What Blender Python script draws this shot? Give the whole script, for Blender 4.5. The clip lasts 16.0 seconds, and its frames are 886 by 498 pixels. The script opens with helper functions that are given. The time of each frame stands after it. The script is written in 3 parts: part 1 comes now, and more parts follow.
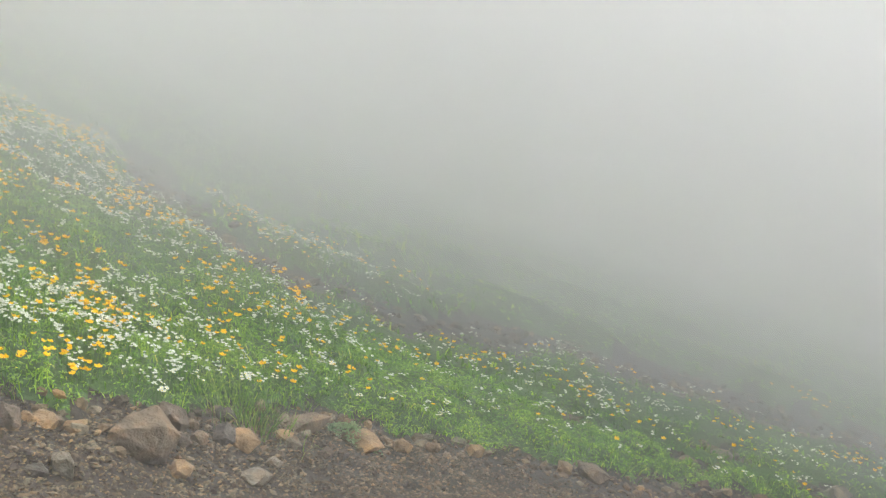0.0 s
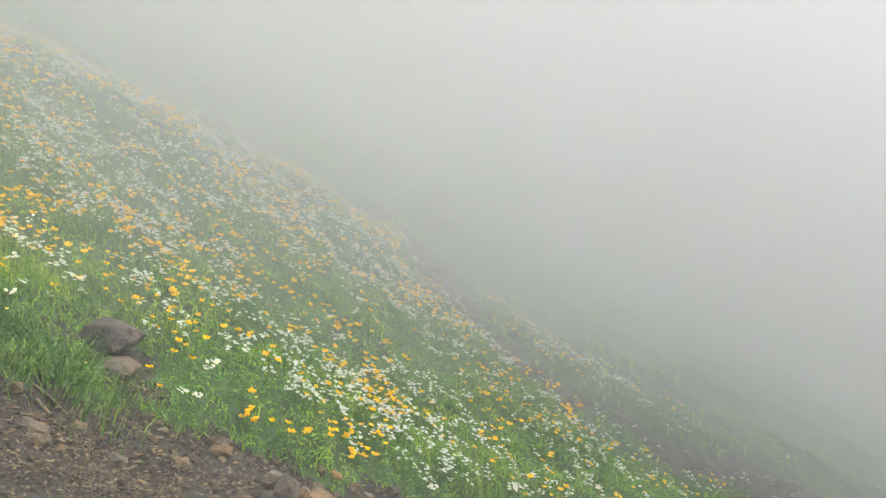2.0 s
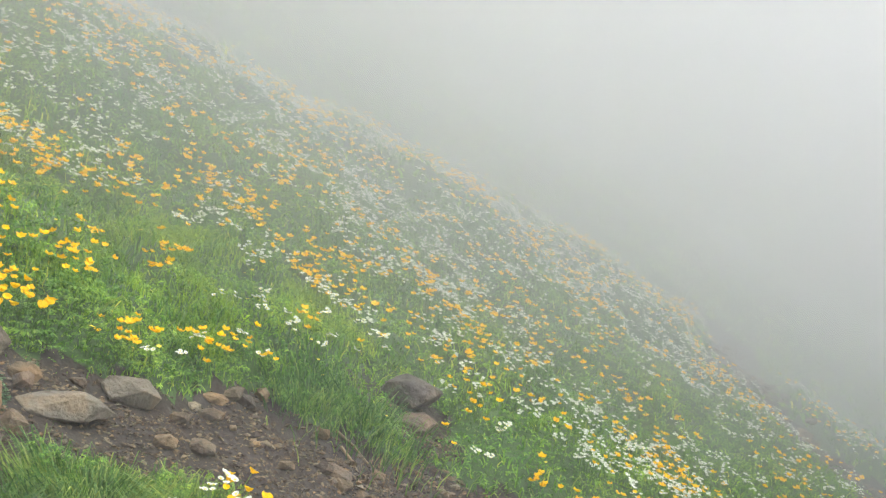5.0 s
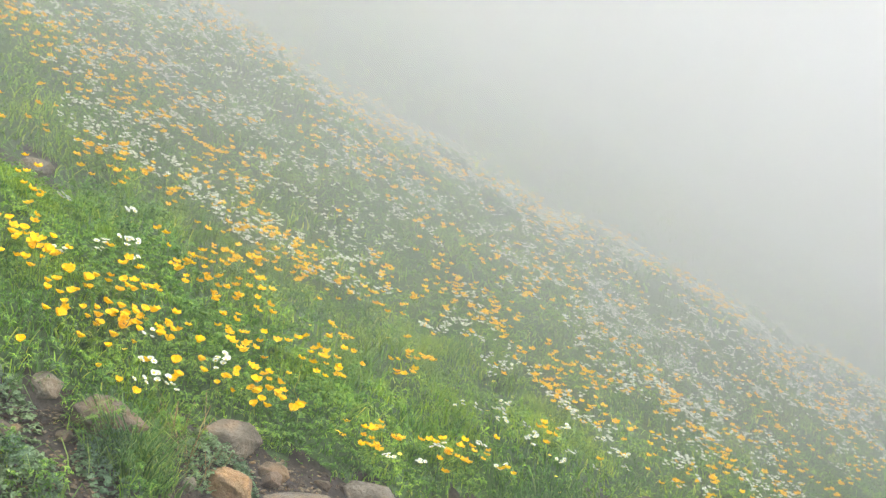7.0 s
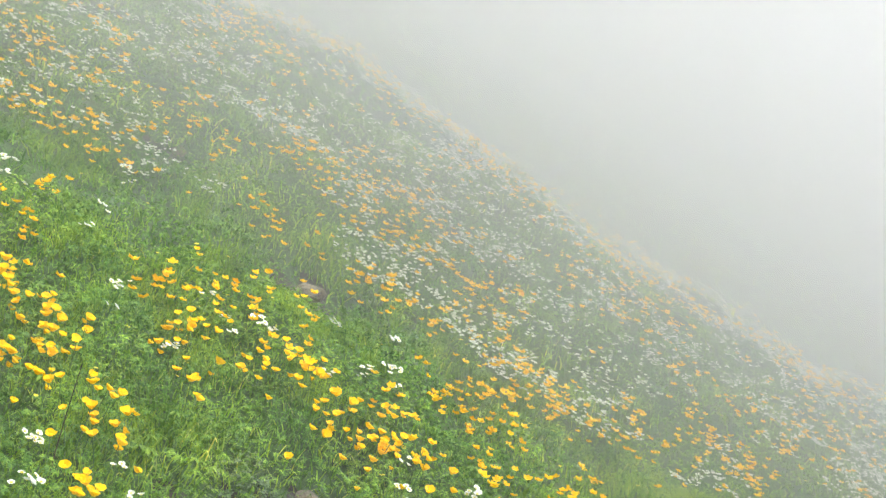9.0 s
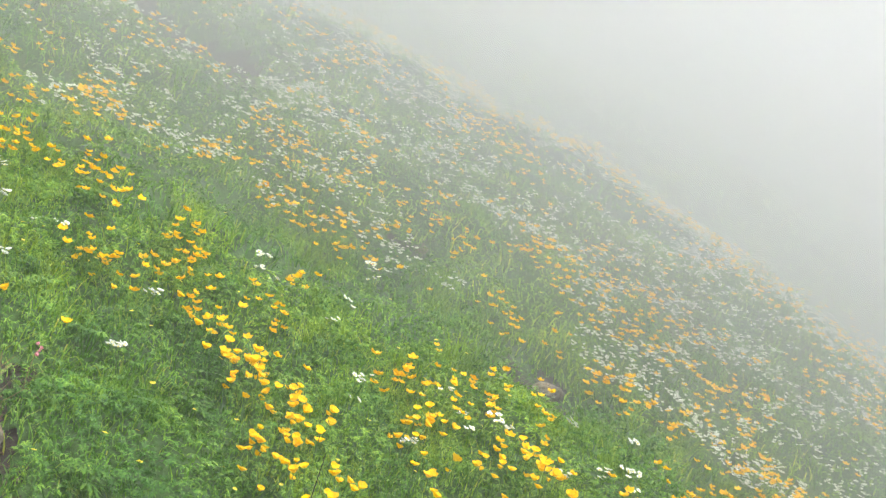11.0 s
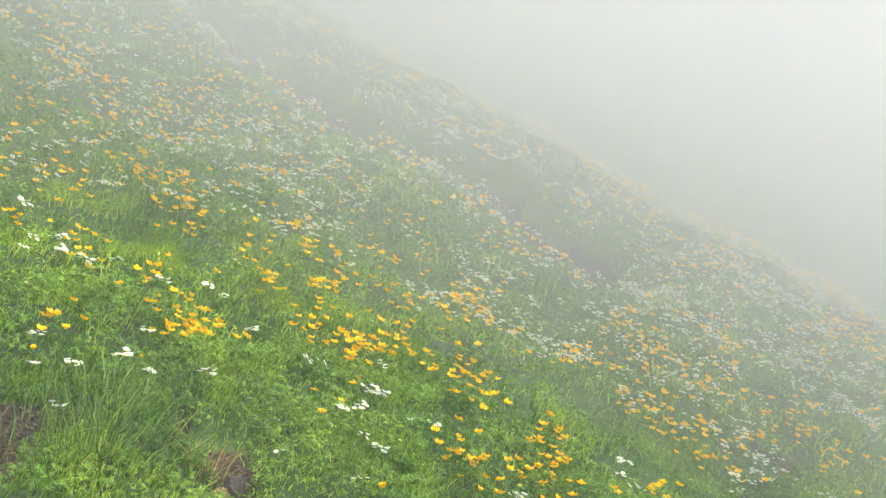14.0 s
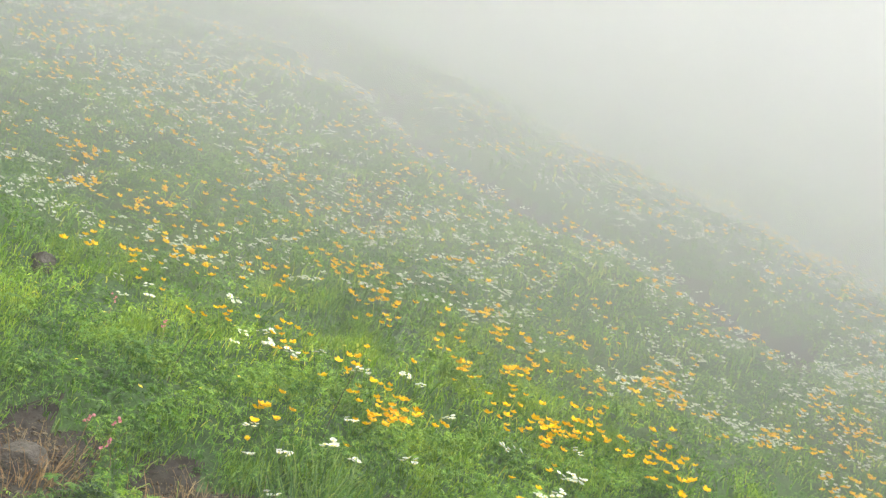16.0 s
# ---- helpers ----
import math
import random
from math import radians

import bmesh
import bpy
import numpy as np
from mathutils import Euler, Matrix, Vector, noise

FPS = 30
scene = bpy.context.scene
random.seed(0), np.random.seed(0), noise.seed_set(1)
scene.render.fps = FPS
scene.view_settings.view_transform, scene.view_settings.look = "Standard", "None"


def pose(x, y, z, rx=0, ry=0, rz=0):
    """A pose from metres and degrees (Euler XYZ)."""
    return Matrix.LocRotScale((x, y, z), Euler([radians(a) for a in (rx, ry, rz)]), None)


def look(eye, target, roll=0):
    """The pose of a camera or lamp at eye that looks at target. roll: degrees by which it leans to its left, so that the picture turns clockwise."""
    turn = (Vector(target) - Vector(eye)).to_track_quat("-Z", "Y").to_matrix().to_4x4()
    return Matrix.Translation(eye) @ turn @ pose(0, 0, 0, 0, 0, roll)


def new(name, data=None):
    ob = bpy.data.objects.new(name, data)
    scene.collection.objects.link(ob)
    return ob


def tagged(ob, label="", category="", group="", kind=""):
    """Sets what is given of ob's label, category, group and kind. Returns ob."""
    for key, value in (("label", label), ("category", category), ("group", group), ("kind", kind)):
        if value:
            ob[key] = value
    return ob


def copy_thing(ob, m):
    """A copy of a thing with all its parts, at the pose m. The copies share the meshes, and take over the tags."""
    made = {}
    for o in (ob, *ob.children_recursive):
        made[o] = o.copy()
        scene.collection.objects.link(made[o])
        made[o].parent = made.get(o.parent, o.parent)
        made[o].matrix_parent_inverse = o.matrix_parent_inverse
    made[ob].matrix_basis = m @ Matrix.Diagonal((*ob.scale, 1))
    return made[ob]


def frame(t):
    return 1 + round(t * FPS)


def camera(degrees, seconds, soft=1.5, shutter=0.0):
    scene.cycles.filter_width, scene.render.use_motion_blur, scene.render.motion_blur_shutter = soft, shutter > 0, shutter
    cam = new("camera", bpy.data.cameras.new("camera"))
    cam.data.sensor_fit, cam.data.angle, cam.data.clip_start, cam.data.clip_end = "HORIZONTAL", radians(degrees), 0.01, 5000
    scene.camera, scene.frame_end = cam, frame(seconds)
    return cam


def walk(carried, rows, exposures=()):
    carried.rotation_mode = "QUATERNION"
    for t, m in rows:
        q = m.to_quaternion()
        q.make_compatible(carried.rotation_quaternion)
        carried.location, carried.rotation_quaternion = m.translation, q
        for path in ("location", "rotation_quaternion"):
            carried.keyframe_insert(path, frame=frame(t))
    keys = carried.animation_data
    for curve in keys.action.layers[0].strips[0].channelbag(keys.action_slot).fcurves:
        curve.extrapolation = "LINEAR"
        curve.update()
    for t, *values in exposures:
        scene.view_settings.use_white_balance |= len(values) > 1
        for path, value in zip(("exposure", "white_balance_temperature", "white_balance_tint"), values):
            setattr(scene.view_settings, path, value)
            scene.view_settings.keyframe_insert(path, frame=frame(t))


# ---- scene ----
# ---------------------------------------------------------------- camera and its way
cam = camera(41.9, 16.0, soft=1.3)
PATH = [
    (0, (0.079, 0.025, 1.539), (-0.191, 4.941, 0.665), 0.59),
    (0.5, (0.055, 0.041, 1.538), (-0.453, 4.953, 0.756), 1.60),
    (1, (0.034, 0.051, 1.520), (-0.706, 4.951, 0.860), 2.14),
    (1.5, (0.016, 0.043, 1.517), (-1.042, 4.901, 0.981), 3.12),
    (2, (-0.014, 0.051, 1.510), (-1.450, 4.821, 1.087), 5.80),
    (2.5, (-0.021, 0.043, 1.505), (-1.764, 4.717, 1.155), 7.75),
    (3, (-0.037, 0.053, 1.506), (-2.042, 4.622, 1.179), 10.01),
    (3.2, (-0.033, 0.068, 1.510), (-2.116, 4.602, 1.194), 11.09),
    (5.3, (-0.005, 0.009, 1.480), (-2.752, 4.180, 1.249), 6.10),
    (5.5, (0.003, 0.009, 1.482), (-2.873, 4.092, 1.232), 6.04),
    (6, (-0.010, 0.011, 1.493), (-3.154, 3.895, 1.322), 7.32),
    (6.5, (-0.022, 0.018, 1.499), (-3.387, 3.716, 1.467), 7.99),
    (7, (-0.013, 0.012, 1.500), (-3.490, 3.604, 1.589), 8.68),
    (7.5, (-0.012, -0.005, 1.499), (-3.588, 3.482, 1.707), 9.50),
    (8, (-0.008, -0.025, 1.503), (-3.812, 3.206, 1.801), 11.29),
    (8.5, (-0.013, -0.034, 1.502), (-4.030, 2.916, 1.904), 12.17),
    (9, (-0.016, -0.037, 1.501), (-4.202, 2.657, 1.974), 12.80),
    (9.2, (-0.005, -0.040, 1.501), (-4.250, 2.554, 2.002), 13.20),
    (11.5, (-0.036, -0.035, 1.502), (-4.777, 1.372, 2.234), 15.33),
    (12, (-0.029, -0.042, 1.502), (-4.833, 1.035, 2.372), 15.89),
    (12.5, (-0.031, -0.045, 1.505), (-4.863, 0.793, 2.479), 16.31),
    (13, (-0.020, -0.055, 1.503), (-4.886, 0.521, 2.497), 17.92),
    (13.5, (-0.008, -0.066, 1.506), (-4.897, 0.222, 2.513), 18.26),
    (14, (0.008, -0.076, 1.507), (-4.887, -0.027, 2.523), 18.80),
    (14.5, (0.030, -0.084, 1.509), (-4.862, -0.227, 2.532), 19.03),
    (15, (0.049, -0.093, 1.510), (-4.828, -0.398, 2.570), 18.68),
    (15.5, (0.060, -0.104, 1.509), (-4.792, -0.614, 2.602), 18.83),
    (16, (0.079, -0.115, 1.505), (-4.736, -0.900, 2.596), 19.28),
]
walk(cam, [(t, look(eye, target, roll)) for t, eye, target, roll in PATH], exposures=[(0, 2.02, 6430, 8), (2, 1.96, 6380, 9), (5.5, 1.98, 6260, 9), (7, 2.04, 6260, 10), (12, 1.96, 6230, 10), (16, 1.82, 6440, 8)])

# ---------------------------------------------------------------- world, sun, mist
world = bpy.data.worlds.new("overcast_sky")
scene.world = world
world.use_nodes = True
wn, wl = world.node_tree.nodes, world.node_tree.links
sky = wn.new("ShaderNodeTexSky")
sky.sky_type, sky.sun_disc = "NISHITA", False
sky.sun_elevation, sky.sun_rotation = radians(48), radians(75)
sky.air_density, sky.dust_density, sky.ozone_density = 1.0, 2.0, 1.0
pale = wn.new("ShaderNodeHueSaturation")
pale.inputs["Saturation"].default_value = 0.5
wl.new(sky.outputs[0], pale.inputs["Color"])
wl.new(pale.outputs[0], wn["Background"].inputs["Color"])
wn["Background"].inputs["Strength"].default_value = 0.15

sun = new("sun", bpy.data.lights.new("sun", "SUN"))
sun.data.energy, sun.data.angle, sun.data.color = 1.5, radians(40), (1.0, 0.98, 0.95)
sun.matrix_world = look((9, 2.5, 10), (0, 0, 0))

MIST, RING = 0.026, 0.235  # share of light scattered out of a metre of air: throughout, and added in the ring round the viewpoint
MIST_TOP = 17.0
scene.cycles.volume_bounces = 6


# ---------------------------------------------------------------- materials
def nodes_of(name):
    m = bpy.data.materials.new(name)
    m.use_nodes = True
    return m, m.node_tree.nodes, m.node_tree.links


def mist_material(density):
    m, n, l = nodes_of("mist")
    n.remove(n["Principled BSDF"])
    v = n.new("ShaderNodeVolumeScatter")
    v.inputs["Color"].default_value = (0.81, 0.825, 0.855, 1)
    v.inputs["Density"].default_value = density
    v.inputs["Anisotropy"].default_value = 0.22
    l.new(v.outputs[0], n["Material Output"].inputs["Volume"])
    return m


def ramp(n, l, fac, stops):
    r = n.new("ShaderNodeValToRGB")
    els = r.color_ramp.elements
    while len(els) < len(stops):
        els.new(0.5)
    for e, (p, c) in zip(els, stops):
        e.position, e.color = p, (*c, 1)
    l.new(fac, r.inputs[0])
    return r.outputs[0]


def noise_node(n, l, scale, detail=4.0, coords=None):
    t = n.new("ShaderNodeTexNoise")
    t.inputs["Scale"].default_value, t.inputs["Detail"].default_value = scale, detail
    if coords is not None:
        l.new(coords, t.inputs["Vector"])
    return t.outputs["Fac"]


def maths(n, l, op, a, b):
    m = n.new("ShaderNodeMath")
    m.operation = op
    for k, v in enumerate((a, b)):
        if isinstance(v, (int, float)):
            m.inputs[k].default_value = v
        else:
            l.new(v, m.inputs[k])
    return m.outputs[0]


def blend(n, l, fac, a, b, mode="MIX"):
    m = n.new("ShaderNodeMix")
    m.data_type, m.blend_type = "RGBA", mode
    for sock, v in ((m.inputs[0], fac), (m.inputs[6], a), (m.inputs[7], b)):
        if isinstance(v, tuple):
            sock.default_value = (*v, 1)
        elif isinstance(v, (int, float)):
            sock.default_value = v
        else:
            l.new(v, sock)
    return m.outputs[2]


def leafy(name, stops, rough=0.5, translucent=0.35, drift=((0.7, 0.83, 0.85), (1.42, 1.25, 1.0)), gloss=0.35):
    """A plant's skin: colour from piece to piece, a slow drift over the slope, light through it."""
    m, n, l = nodes_of(name)
    p = n["Principled BSDF"]
    g = n.new("ShaderNodeNewGeometry")
    col = ramp(n, l, g.outputs["Random Per Island"], stops)
    slow = ramp(n, l, noise_node(n, l, 1.3, 3.0, g.outputs["Position"]), [(0.3, drift[0]), (0.7, drift[1])])
    col = blend(n, l, 1.0, col, slow, "MULTIPLY")
    if drift[0][0] < 0.8:  # clumps of one kind stand together
        clump = ramp(n, l, noise_node(n, l, 6.5, 2.0, g.outputs["Position"]), [(0.36, (0.55, 0.66, 0.74)), (0.64, (1.16, 1.1, 0.98))])
        col = blend(n, l, 1.0, col, clump, "MULTIPLY")
    l.new(col, p.inputs["Base Color"])
    p.inputs["Roughness"].default_value = rough
    p.inputs["Specular IOR Level"].default_value = gloss
    t = n.new("ShaderNodeBsdfTranslucent")
    l.new(col, t.inputs["Color"])
    mix = n.new("ShaderNodeMixShader")
    mix.inputs[0].default_value = translucent
    l.new(p.outputs[0], mix.inputs[1])
    l.new(t.outputs[0], mix.inputs[2])
    l.new(mix.outputs[0], n["Material Output"].inputs["Surface"])
    return m


def stony(name, stops, per_island=False, scale=14.0, bump=0.8, rough=0.8):
    """Weathered stone: a tone for each piece, blotches, speckle and a rough face."""
    m, n, l = nodes_of(name)
    p = n["Principled BSDF"]
    g = n.new("ShaderNodeNewGeometry")
    if per_island:
        pick = g.outputs["Random Per Island"]
    else:
        pick = n.new("ShaderNodeObjectInfo").outputs["Random"]
    col = ramp(n, l, pick, stops)
    blot = ramp(n, l, noise_node(n, l, scale, 5.0, g.outputs["Position"]), [(0.33, (0.5, 0.48, 0.46)), (0.52, (1.0, 1.0, 1.0)), (0.62, (1.3, 1.12, 0.92)), (0.72, (1.55, 1.48, 1.4))])
    col = blend(n, l, 0.85, col, blot, "MULTIPLY")
    fine = noise_node(n, l, scale * 9, 6.0, g.outputs["Position"])
    speck = ramp(n, l, fine, [(0.3, (0.75, 0.75, 0.75)), (0.7, (1.2, 1.2, 1.2))])
    col = blend(n, l, 0.7, col, speck, "MULTIPLY")
    l.new(col, p.inputs["Base Color"])
    p.inputs["Roughness"].default_value = rough
    b = n.new("ShaderNodeBump")
    b.inputs["Strength"].default_value, b.inputs["Distance"].default_value = bump, 0.02
    l.new(maths(n, l, "ADD", noise_node(n, l, scale * 2.5, 6.0, g.outputs["Position"]), maths(n, l, "MULTIPLY", fine, 0.4)), b.inputs["Height"])
    l.new(b.outputs[0], p.inputs["Normal"])
    return m


def soil_material(name, stops):
    m, n, l = nodes_of(name)
    p = n["Principled BSDF"]
    g = n.new("ShaderNodeNewGeometry")
    a = noise_node(n, l, 2.2, 5.0, g.outputs["Position"])
    b = noise_node(n, l, 38.0, 6.0, g.outputs["Position"])
    col = ramp(n, l, a, stops)
    col = blend(n, l, 0.8, col, ramp(n, l, b, [(0.3, (0.6, 0.6, 0.6)), (0.7, (1.35, 1.3, 1.25))]), "MULTIPLY")
    l.new(col, p.inputs["Base Color"])
    p.inputs["Roughness"].default_value = 0.85
    bump = n.new("ShaderNodeBump")
    bump.inputs["Strength"].default_value, bump.inputs["Distance"].default_value = 0.7, 0.02
    l.new(b, bump.inputs["Height"])
    l.new(bump.outputs[0], p.inputs["Normal"])
    return m


grass_mat = leafy("grass_blade", [(0.0, (0.090, 0.204, 0.028)), (0.45, (0.181, 0.353, 0.038)), (0.85, (0.317, 0.502, 0.049)), (1.0, (0.603, 0.597, 0.121))], 0.5, 0.4, gloss=0.2)
herb_mat = leafy("herb_leaf", [(0.0, (0.075, 0.172, 0.031)), (0.6, (0.166, 0.323, 0.044)), (1.0, (0.317, 0.496, 0.058))], 0.55, 0.3, gloss=0.2)
broad_mat = leafy("broad_leaf", [(0.0, (0.094, 0.208, 0.028)), (0.6, (0.160, 0.306, 0.033)), (1.0, (0.253, 0.404, 0.043))], 0.45, 0.35, gloss=0.3)
tuft_mat = leafy("tuft_blade", [(0.0, (0.058, 0.133, 0.027)), (0.6, (0.128, 0.255, 0.043)), (1.0, (0.348, 0.428, 0.114))], 0.5, 0.35, gloss=0.3)
feather_mat = leafy("feathery_grass", [(0.0, (0.17, 0.33, 0.02)), (1.0, (0.36, 0.5, 0.04))], 0.5, 0.4, gloss=0.2)
cushion_mat = leafy("grey_green_leaf", [(0.0, (0.1, 0.17, 0.08)), (1.0, (0.2, 0.29, 0.15))], 0.6, 0.2)
straw_mat = leafy("dry_straw", [(0.0, (0.2, 0.12, 0.06)), (1.0, (0.4, 0.28, 0.15))], 0.7, 0.1)
stem_mat = leafy("stem_green", [(0.0, (0.08, 0.17, 0.04)), (1.0, (0.14, 0.24, 0.06))], 0.5, 0.15)
dead_mat = leafy("dead_stalk", [(0.0, (0.05, 0.035, 0.025)), (1.0, (0.08, 0.06, 0.04))], 0.8, 0.0)
even = ((0.92, 0.92, 0.92), (1.06, 1.06, 1.06))
yellow_mat = leafy("golden_petal", [(0.0, (0.93, 0.49, 0.0)), (0.5, (0.95, 0.57, 0.0)), (1.0, (0.97, 0.64, 0.0))], 0.7, 0.35, even, 0.05)
lemon_mat = leafy("lemon_petal", [(0.0, (0.75, 0.6, 0.02)), (1.0, (0.85, 0.72, 0.05))], 0.45, 0.3, even)
white_mat = leafy("white_petal", [(0.0, (0.64, 0.67, 0.53)), (0.5, (0.71, 0.73, 0.63)), (1.0, (0.76, 0.77, 0.71))], 0.6, 0.35, even, 0.1)
pink_mat = leafy("pink_petal", [(0.0, (0.6, 0.16, 0.22)), (1.0, (0.75, 0.3, 0.36))], 0.5, 0.3, even)
rock_mat = stony("weathered_rock", [(0.0, (0.094, 0.071, 0.050)), (0.4, (0.121, 0.091, 0.062)), (0.7, (0.154, 0.114, 0.068)), (1.0, (0.141, 0.123, 0.087))])
dark_rock_mat = stony("dark_rock", [(0.0, (0.064, 0.053, 0.041)), (1.0, (0.088, 0.074, 0.057))])
tan_rock_mat = stony("tan_rock", [(0.0, (0.192, 0.122, 0.054)), (1.0, (0.244, 0.166, 0.084))])
grey_rock_mat = stony("grey_rock", [(0.0, (0.126, 0.109, 0.076)), (1.0, (0.186, 0.164, 0.119))])
stone_mat = stony("path_stone", [(0.0, (0.062, 0.045, 0.029)), (0.4, (0.112, 0.081, 0.047)), (0.75, (0.161, 0.114, 0.060)), (0.9, (0.169, 0.155, 0.106)), (1.0, (0.243, 0.159, 0.067))])
gravel_mat = stony("gravel", [(0.0, (0.034, 0.023, 0.013)), (0.4, (0.069, 0.048, 0.027)), (0.7, (0.109, 0.076, 0.040)), (0.88, (0.160, 0.142, 0.092)), (1.0, (0.219, 0.143, 0.062))], True, 40.0, 0.3)
soil_mat = soil_material("damp_soil", [(0.3, (0.016, 0.012, 0.006)), (0.6, (0.027, 0.020, 0.012)), (0.8, (0.040, 0.031, 0.018))])
# Green turf, its colour darkened to put shade into gaps between the plants.
turf_mat = soil_material("shaded_turf", [(0.3, (0.024, 0.059, 0.008)), (0.6, (0.045, 0.099, 0.013)), (0.8, (0.072, 0.130, 0.018))])

# ---------------------------------------------------------------- the slope
EDGE = np.array([(8.24, 7.00), (2.68, 6.46), (1.18, 5.93), (0.70, 5.64), (-0.01, 5.36), (-0.66, 4.97), (-1.14, 4.03), (-1.47, 3.40), (-1.69, 3.23), (-1.84, 2.86), (-2.00, 2.80),
                 (-2.04, 2.60), (-2.17, 2.55), (-2.18, 2.07), (-2.25, 1.70), (-2.36, 1.34), (-2.36, 1.05), (-2.14, 0.85), (-1.91, 0.66), (-1.95, 0.37),
                 (-2.22, 0.17), (-2.45, 0.02), (-2.56, -0.16), (-2.40, -0.44), (-2.35, -1.24), (-2.16, -2.54), (-1.66, -8.04)], float)
UPPER_PATH = np.array([(-2.90, 9.55), (-2.11, 7.44), (-1.50, 7.07), (-0.98, 7.31), (-0.48, 7.89), (0.12, 8.44), (0.77, 8.62), (1.65, 8.70), (2.85, 8.75), (11.10, 9.36)], float)
SCAR = np.array([(-9.2, -3.6), (-7.8, -2.1), (-6.75, -1.35), (-6.4, -0.8), (-6.2, -0.3), (-6.05, 0.15), (-5.85, 0.5), (-5.6, 0.75)], float)
BARE = [(1.42, 6.82, 0.16), (1.15, 6.33, 0.13), (2.06, 6.59, 0.2), (0.47, 6.44, 0.1), (-2.83, -0.42, 0.09), (-2.63, -0.91, 0.14), (-2.55, -1.30, 0.13), (-2.24, 0.97, 0.1), (-3.44, 1.68, 0.1), (-2.04, 3.23, 0.14), (-2.56, -0.10, 0.15), (-2.43, -0.06, 0.12), (-4.23, 1.43, 0.08), (-2.27, 1.73, 0.08)]
ISLANDS = [(-1.76, 1.66, 0.16), (-1.64, 1.83, 0.14), (-1.69, 1.98, 0.16), (-2.24, 1.42, 0.11), (-2.20, 1.12, 0.09)]


def to_line(line, x, y):
    """Signed distance of places to a line of points; positive on its left."""
    best, sign = np.full(np.shape(x), 1e9), np.ones(np.shape(x))
    for (ax, ay), (bx, by) in zip(line[:-1], line[1:]):
        dx, dy = bx - ax, by - ay
        u = np.clip(((x - ax) * dx + (y - ay) * dy) / (dx * dx + dy * dy), 0, 1)
        px, py = x - ax - u * dx, y - ay - u * dy
        d = np.hypot(px, py)
        sign = np.where(d < best, np.where(dx * py - dy * px >= 0, 1.0, -1.0), sign)
        best = np.minimum(best, d)
    return best * sign


def wave(x, y, s, seed):
    """A smooth random swell of about unit size and wavelength s."""
    r = np.random.RandomState(seed)
    out = np.zeros(np.shape(x))
    for k in range(8):
        a, p, f = r.uniform(0, 2 * np.pi), r.uniform(0, 2 * np.pi), r.uniform(0.6, 1.7) / s
        out += np.sin((x * np.cos(a) + y * np.sin(a)) * f * 2 * np.pi + p)
    return out / 2.0


def meadow_at(x, y):
    """How far a place lies inside the meadow; negative on the paths and bare spots."""
    m = -to_line(EDGE, x, y) + 0.035 * wave(x, y, 0.35, 3)
    for cx, cy, r in ISLANDS:
        m = np.maximum(m, r - np.hypot(x - cx, y - cy) + 0.02 * wave(x, y, 0.2, 6))
    m = np.minimum(m, np.abs(to_line(UPPER_PATH, x, y)) - np.clip(0.4 + 0.25 * x, 0.24, 0.55) + 0.1 * wave(x, y, 0.9, 4))
    m = np.minimum(m, np.abs(to_line(SCAR, x, y) - 0.06) - 0.1 + 0.1 * wave(x, y, 0.5, 8))
    for cx, cy, r in BARE:
        m = np.minimum(m, np.hypot(x - cx, y - cy) - r + 0.03 * wave(x, y, 0.25, 7))
    return m


def height(x, y):
    x, y = np.asarray(x, float), np.asarray(y, float)
    far = np.hypot(x, y)
    fall = np.where(far < 40, 1.0, np.clip(1.27 - far / 150, 0.35, 1))
    above = (-0.5349 * x - 0.0667 * y) * fall  # the meadow's side of the path
    below = 0.0941 + (-0.2967 * x - 0.0649 * y) * fall  # the side towards the valley
    z = -0.1492 + (above + below) / 2 + np.sqrt(((above - below) / 2) ** 2 + 0.0004)
    # beyond a rounded brow the ground drops into a fold before the farther hillside
    az = np.degrees(np.arctan2(-x, y))
    brow = np.interp(az, (-180, 1.8, 6, 10.8, 16.9, 23.3, 26.4, 32, 38, 45, 50, 57, 61, 64.5, 75, 83, 89, 95, 101, 112, 136, 180),
                     (30, 13.9, 9, 7.2, 7.0, 7.25, 7.1, 6.6, 6.05, 5.85, 5.95, 6.25, 6.5, 6.7, 6.5, 6.9, 7.5, 7.9, 9.2, 11.2, 13, 30))
    u = np.clip((far - brow + 0.15 + 0.12 * wave(x, y, 1.1, 14)) / 3.8, 0, 1)
    z = z - np.interp(az, (5, 12, 35, 50, 85), (0.2, 0.3, 0.42, 0.58, 0.42)) * u * u * (3 - 2 * u) * np.clip((16 - brow) / 8, 0, 1)
    # a washed-out groove runs down across the upper meadow
    z = z - 0.16 * np.exp(-((to_line(SCAR, x, y) / 0.24) ** 2)) * (1 + 0.25 * wave(x, y, 0.8, 15))
    m = meadow_at(x, y)
    return z + 0.06 * np.clip(m / 0.16, 0, 1) + 0.03 * wave(x, y, 1.8, 5) * np.clip(m * 2, 0, 1) + 0.016 * wave(x, y, 0.42, 13) * np.clip(m * 3, 0, 1) + 0.008 * wave(x, y, 0.3, 12)


def mesh_from(name, verts, faces, material, smooth=False):
    me = bpy.data.meshes.new(name)
    me.from_pydata(np.asarray(verts).tolist(), [], faces if isinstance(faces, list) else faces.tolist())
    me.materials.append(material)
    if smooth:
        me.shade_smooth()
    me.update()
    return me


